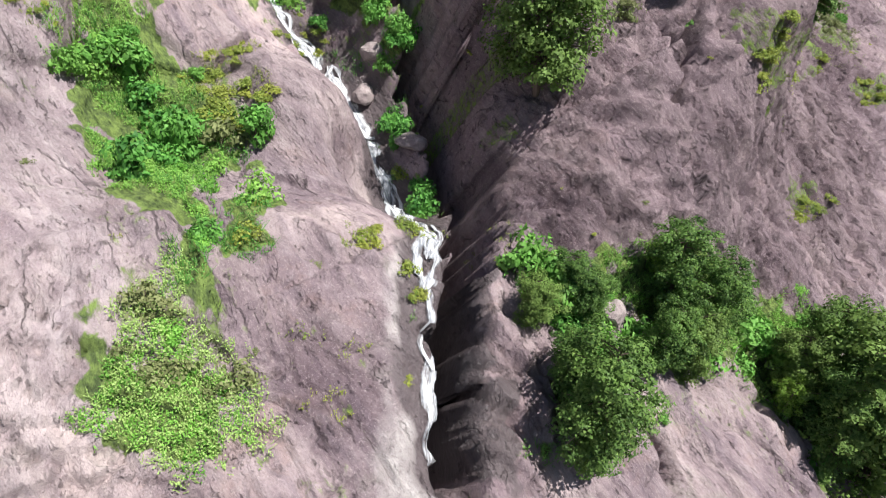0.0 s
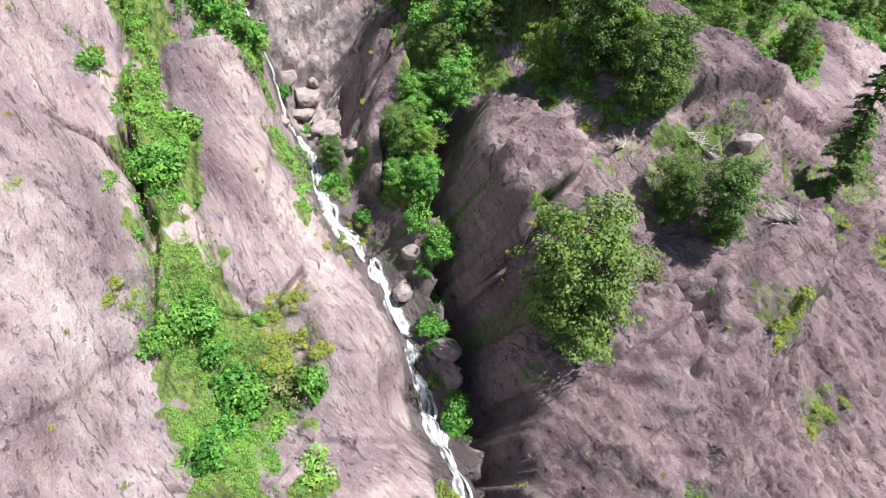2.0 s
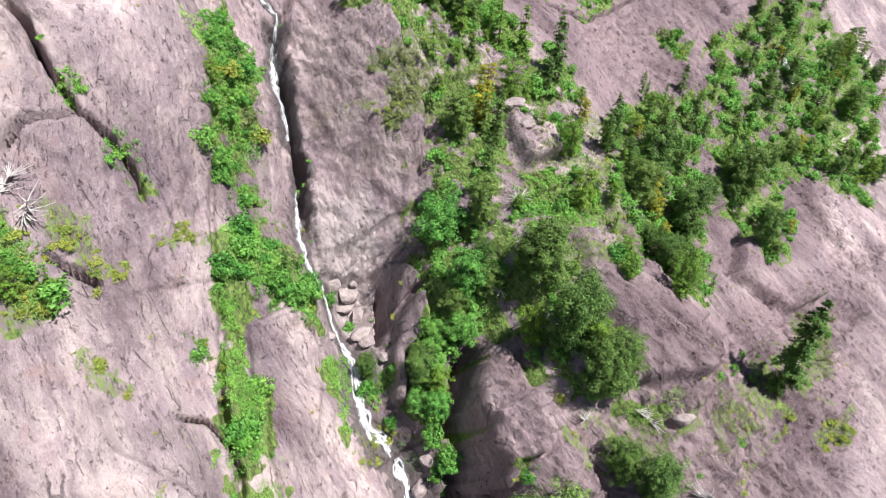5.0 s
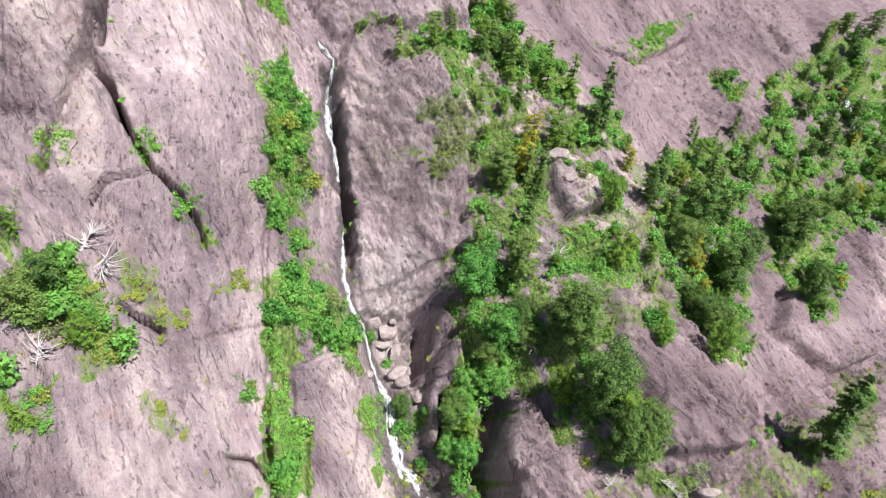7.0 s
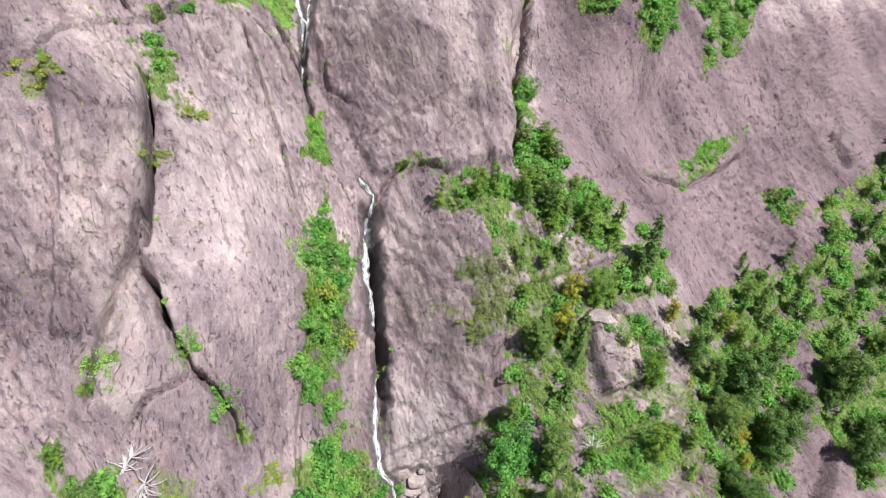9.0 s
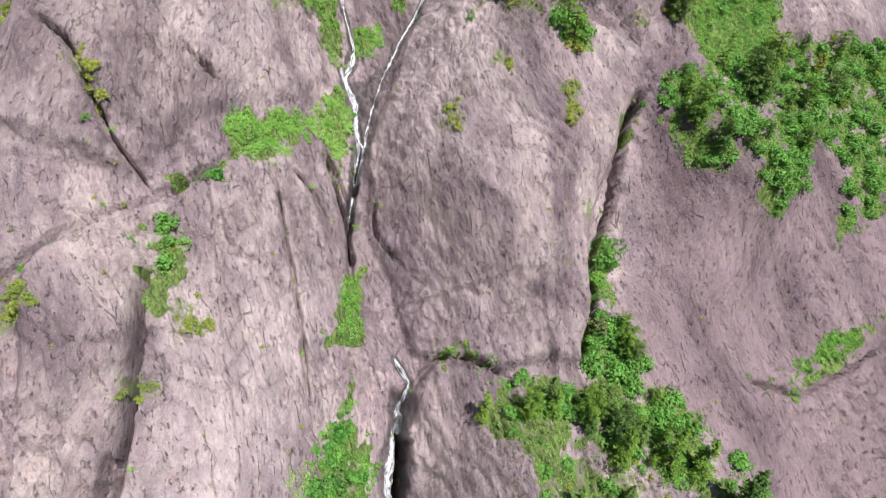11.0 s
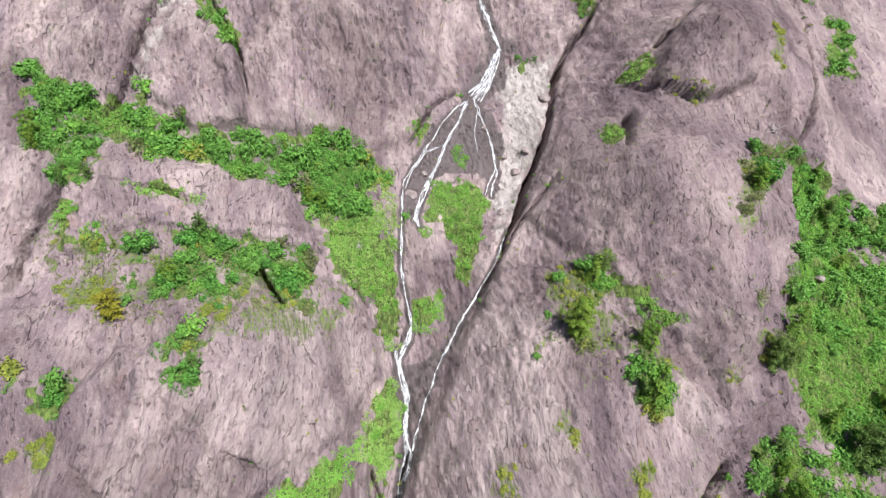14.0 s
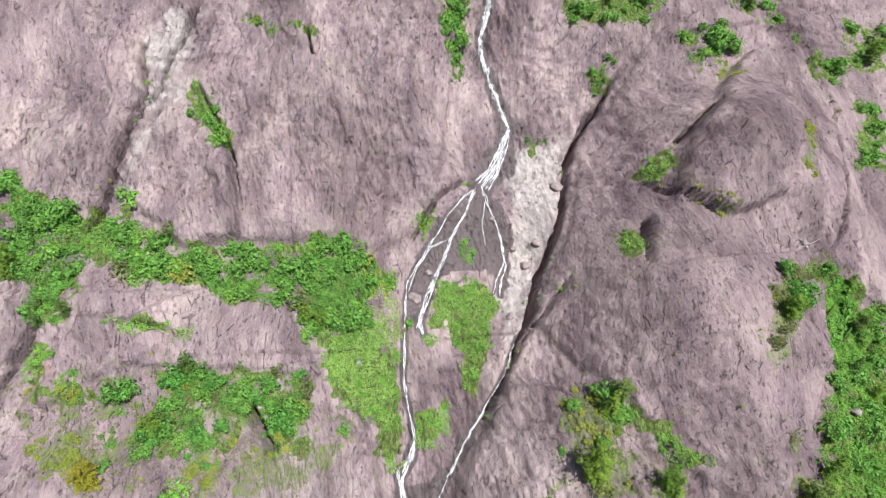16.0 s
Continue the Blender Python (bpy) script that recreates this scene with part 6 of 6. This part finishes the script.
for z in THIN:
    meadow(z, 5, 0.2, PALE_LEAF, label="thin dull green growth on bare rock")
    for u, v in scatter(z, 0.13, rng):
        pick = rng.random()
        if pick < 0.45:
            plant_shrub(SHRUBS, u, v, 0.5 + 1.2 * rng.random() ** 2, "shrub", "green leafy shrub among thin growth on rock", "shrubs of the slope", 1.2)
        elif pick < 0.85:
            plant_shrub(HEATHS, u, v, 0.5 + 0.8 * rng.random(), "heath_shrub", "yellow-green low shrub on bare rock", "heath shrubs", 0.9)
        else:
            plant_tree(YOUNG, u, v, 1.2 + 1.4 * rng.random(), "young_conifer", "light green young conifer among rock and grass", "young conifers")
# tufts in cracks and on bare rock
for line, width, depth in CRACKS:
    pts = np.array(line, float)
    for k in range(len(pts) - 1):
        for s in np.arange(0, 1, 0.6 / max(0.7, np.hypot(*(pts[k + 1] - pts[k])))):
            if rng.random() < 0.22:
                u, v = pts[k] + s * (pts[k + 1] - pts[k]) + rng.normal(size=2) * 0.4 * width
                kinds, name = ((FERNS, "fern"), (HEATHS, "heath_shrub"), (SHRUBS, "shrub"))[rng.integers(3)]
                plant_shrub(kinds, u, v, 0.3 + 0.5 * rng.random(), name, "small green tuft rooted in a rock crack", "crack plants")
for u, v in np.stack([rng.uniform(-32, 40, 330), rng.uniform(-58, 78, 330)], 1):
    plant_shrub(HEATHS if rng.random() < 0.7 else SCRUBS, u, v, 0.2 + 0.35 * rng.random(), "heath_shrub", "tiny yellow-green tuft on bare rock", "rock tufts", 0.7)
for z in BELT:
    meadow(z, 20, 0.4, LEAF, label="green undergrowth between shrubs on a rock ledge")
    for u, v in scatter(z, 0.85, rng, -0.9):
        plant_shrub(SHRUBS if rng.random() < 0.8 else FERNS, u, v, 0.8 + 1.5 * rng.random() ** 1.5, "shrub", "green leafy shrub in a dense belt along a ledge", "shrubs of the slope", 1.2)
join_thickets()


# ---- loose rock and dead wood ----
def boulder(seed, u, v, r):
    bm = bmesh.new()
    bmesh.ops.create_icosphere(bm, subdivisions=3, radius=1)
    q = np.random.default_rng(seed)
    cuts = [(Vector(q.normal(size=3)).normalized(), 0.55 + 0.3 * q.random()) for _ in range(9)]
    for vert in bm.verts:
        for n, d in cuts:
            over = vert.co.dot(n) - d
            if over > 0:
                vert.co -= n * over * 0.92
        vert.co *= 1 + 0.1 * noise.noise(vert.co * 2.3 + Vector((seed, 0, 0))) + 0.05 * noise.noise(vert.co * 6 + Vector((seed, 3, 0)))
        vert.co.z *= 0.75
    me = bpy.data.meshes.new("boulder")
    bm.to_mesh(me); bm.free()
    me.materials.append(BOULDER)
    ob = new("boulder", me)
    ob.matrix_world = Matrix.Translation(Vector(on_rock(u, v, -0.1 * r)[0])) @ Matrix.Rotation(q.random() * 6, 4, "Z") @ Matrix.Diagonal((r * (0.8 + 0.5 * q.random()), r * (0.7 + 0.4 * q.random()), r, 1))
    tagged(ob, "pale grey angular boulder lying on the rock slope", "boulder", "boulders")


def boulder_material():
    m, t, b = material("boulder_stone")
    co = t.nodes.new("ShaderNodeTexCoord").outputs["Object"]
    n, f = noise_node(t, co, 1.6, 5, 0.6), noise_node(t, co, 9, 5, 0.7)
    col = mix(t, ramp(t, n, (0.35, 0.0), (0.65, 1.0)), (0.24, 0.19, 0.19), (0.42, 0.36, 0.34))
    t.links.new(mix(t, ramp(t, f, (0.3, 0.6), (0.5, 0.0)), col, (0.12, 0.095, 0.1)), b.inputs["Base Color"])
    b.inputs["Roughness"].default_value = 0.85
    bump(t, b, (n, 0.5, 0.2), (f, 0.7, 0.06))
    return m


BOULDER = boulder_material()
for k, (u, v, r) in enumerate(BOULDERS):
    boulder(k + 1, u, v, r)


def dead_snag(seed, u, v, size):
    q = np.random.default_rng(seed)
    ob = new("dead_branches")
    ob.matrix_world = stand(size, on_rock(u, v, 0.05)[0], 0.6, q.random() * 6.3)

    def limb(name, a, b, r0, r1, parent):
        rows, ring = 7, 6
        d = (b - a).normalized()
        x = d.orthogonal().normalized(); y = d.cross(x)
        pts = np.zeros((rows, ring + 1, 3))
        for i in range(rows):
            s = i / (rows - 1)
            c = a.lerp(b, s) + Vector(noise.noise_vector(Vector((s * 3, seed, r0 * 90)))) * 0.1 * (b - a).length * s
            rad = r0 + (r1 - r0) * s
            for k in range(ring + 1):
                w = 2 * math.pi * k / ring
                pts[i, k] = c + (x * math.cos(w) + y * math.sin(w)) * rad
        o = new(name, grid_mesh(name, pts, DEADWOOD))
        o.parent = parent
        return o, b

    stem, tip = limb("trunk", Vector((0, 0, -0.05)), Vector((q.normal() * 0.5, q.normal() * 0.5, 0.45)), 0.045, 0.02, ob)
    for k in range(26):
        a = Vector((0, 0, 0.02)).lerp(tip, q.random())
        w = Vector((q.normal() * 0.5 + 0.6, q.normal() * 0.6 - 0.3, 0.1 + 0.3 * q.random())).normalized() * (0.25 + 0.6 * q.random())
        limb("branch", a, a + w, 0.022, 0.007, ob)
    tagged(ob, "bleached bare dead branches lying on the rock", "dead branches", "dead wood")


for k, (u, v, size) in enumerate(DEADWOOD_AT):
    dead_snag(k + 30, u, v, size)

# ---- water ----
def ribbon(line, width, shift, seed, thick, fan=False):
    """One strand of falling water along a line, shifted sideways by a part of the width."""
    pts = np.array(line, float)
    seg = np.r_[0, np.cumsum(np.hypot(*np.diff(pts, axis=0).T))]
    n = max(10, int(seg[-1] / 0.18))
    s = np.linspace(0, seg[-1], n)
    c = np.stack([np.interp(s, seg, pts[:, k]) for k in range(2)], 1)
    for _ in range(3):
        c[1:-1] = 0.25 * c[:-2] + 0.5 * c[1:-1] + 0.25 * c[2:]
    d = np.gradient(c, axis=0)
    d /= np.linalg.norm(d, axis=1, keepdims=True)
    side = np.stack([-d[:, 1], d[:, 0]], 1)
    sway = shift * (0.15 + 0.85 * s / s[-1] if fan else np.sin(np.pi * s / s[-1])) + (0.3 if fan else 1.0) * ( 0.14 * value_noise(s / 1.8, s * 0 + seed, 5) + 0.06 * value_noise(s / 0.6, s * 0 + seed, 6))
    c += side * (sway * width)[:, None]
    k = np.linspace(-1, 1, 7)
    ends = smooth(np.minimum(s, s[-1] - s) / 0.5 + 0.4)
    w = 0.5 * thick * ends * (0.9 + 0.45 * value_noise(s / 1.1, s * 0 + seed, 8) + 0.35 * value_noise(s / 0.35, s * 0 + seed, 9))
    q = c[:, None] + side[:, None] * (k[None] * w[:, None])[..., None]
    u, v = q[..., 0], q[..., 1]
    bed = height(u, v)
    h = np.maximum(0.4 * bed + 0.6 * bed.mean(1, keepdims=True) + 0.08, bed + 0.03) + 0.05 * fractal(u / 0.25, v / 0.6, 15 + seed, 2) + 0.06 * (1 - k[None] ** 2)
    me = grid_mesh("strand", place(u, v, h), WATER)
    at = me.attributes.new("flow", "FLOAT_VECTOR", "POINT")
    at.data.foreach_set("vector", np.stack([k[None] * w[:, None] + 3.1 * seed, np.broadcast_to(s[:, None], u.shape), np.broadcast_to(k, u.shape)], -1).astype(np.float32).ravel())
    return me


def stream(line, width, seed):
    fall = new("waterfall")
    pts = np.array(line, float)
    if width > 2:
        # a veil that opens downwards in many strands
        for k, side in enumerate((-0.46, -0.3, -0.17, -0.04, 0.1, 0.24, 0.4)):
            new("strand", ribbon(pts, width, side, seed * 10 + k, 0.34 + 0.16 * rng.random(), True)).parent = fall
    else:
        new("sheet", ribbon(line, width, 0.0, seed * 10, width * 0.72)).parent = fall
        for k, side in enumerate((-0.22, 0.25) if width < 1.25 else (-0.3, 0.32, -0.18, 0.2, 0.08)):
            lo = int(rng.integers(0, max(1, len(pts) - 2)))
            hi = min(len(pts), lo + 2 + int(rng.integers(0, 3)))
            new("strand", ribbon(pts[lo:hi], width, side, seed * 10 + k + 1, 0.24 * width + 0.05)).parent = fall
    tagged(fall, "white strands of a narrow stream falling over dark wet rock", "waterfall", "runs of the stream")


for k, (line, width) in enumerate(STREAMS):
    stream(line, width, k + 1)
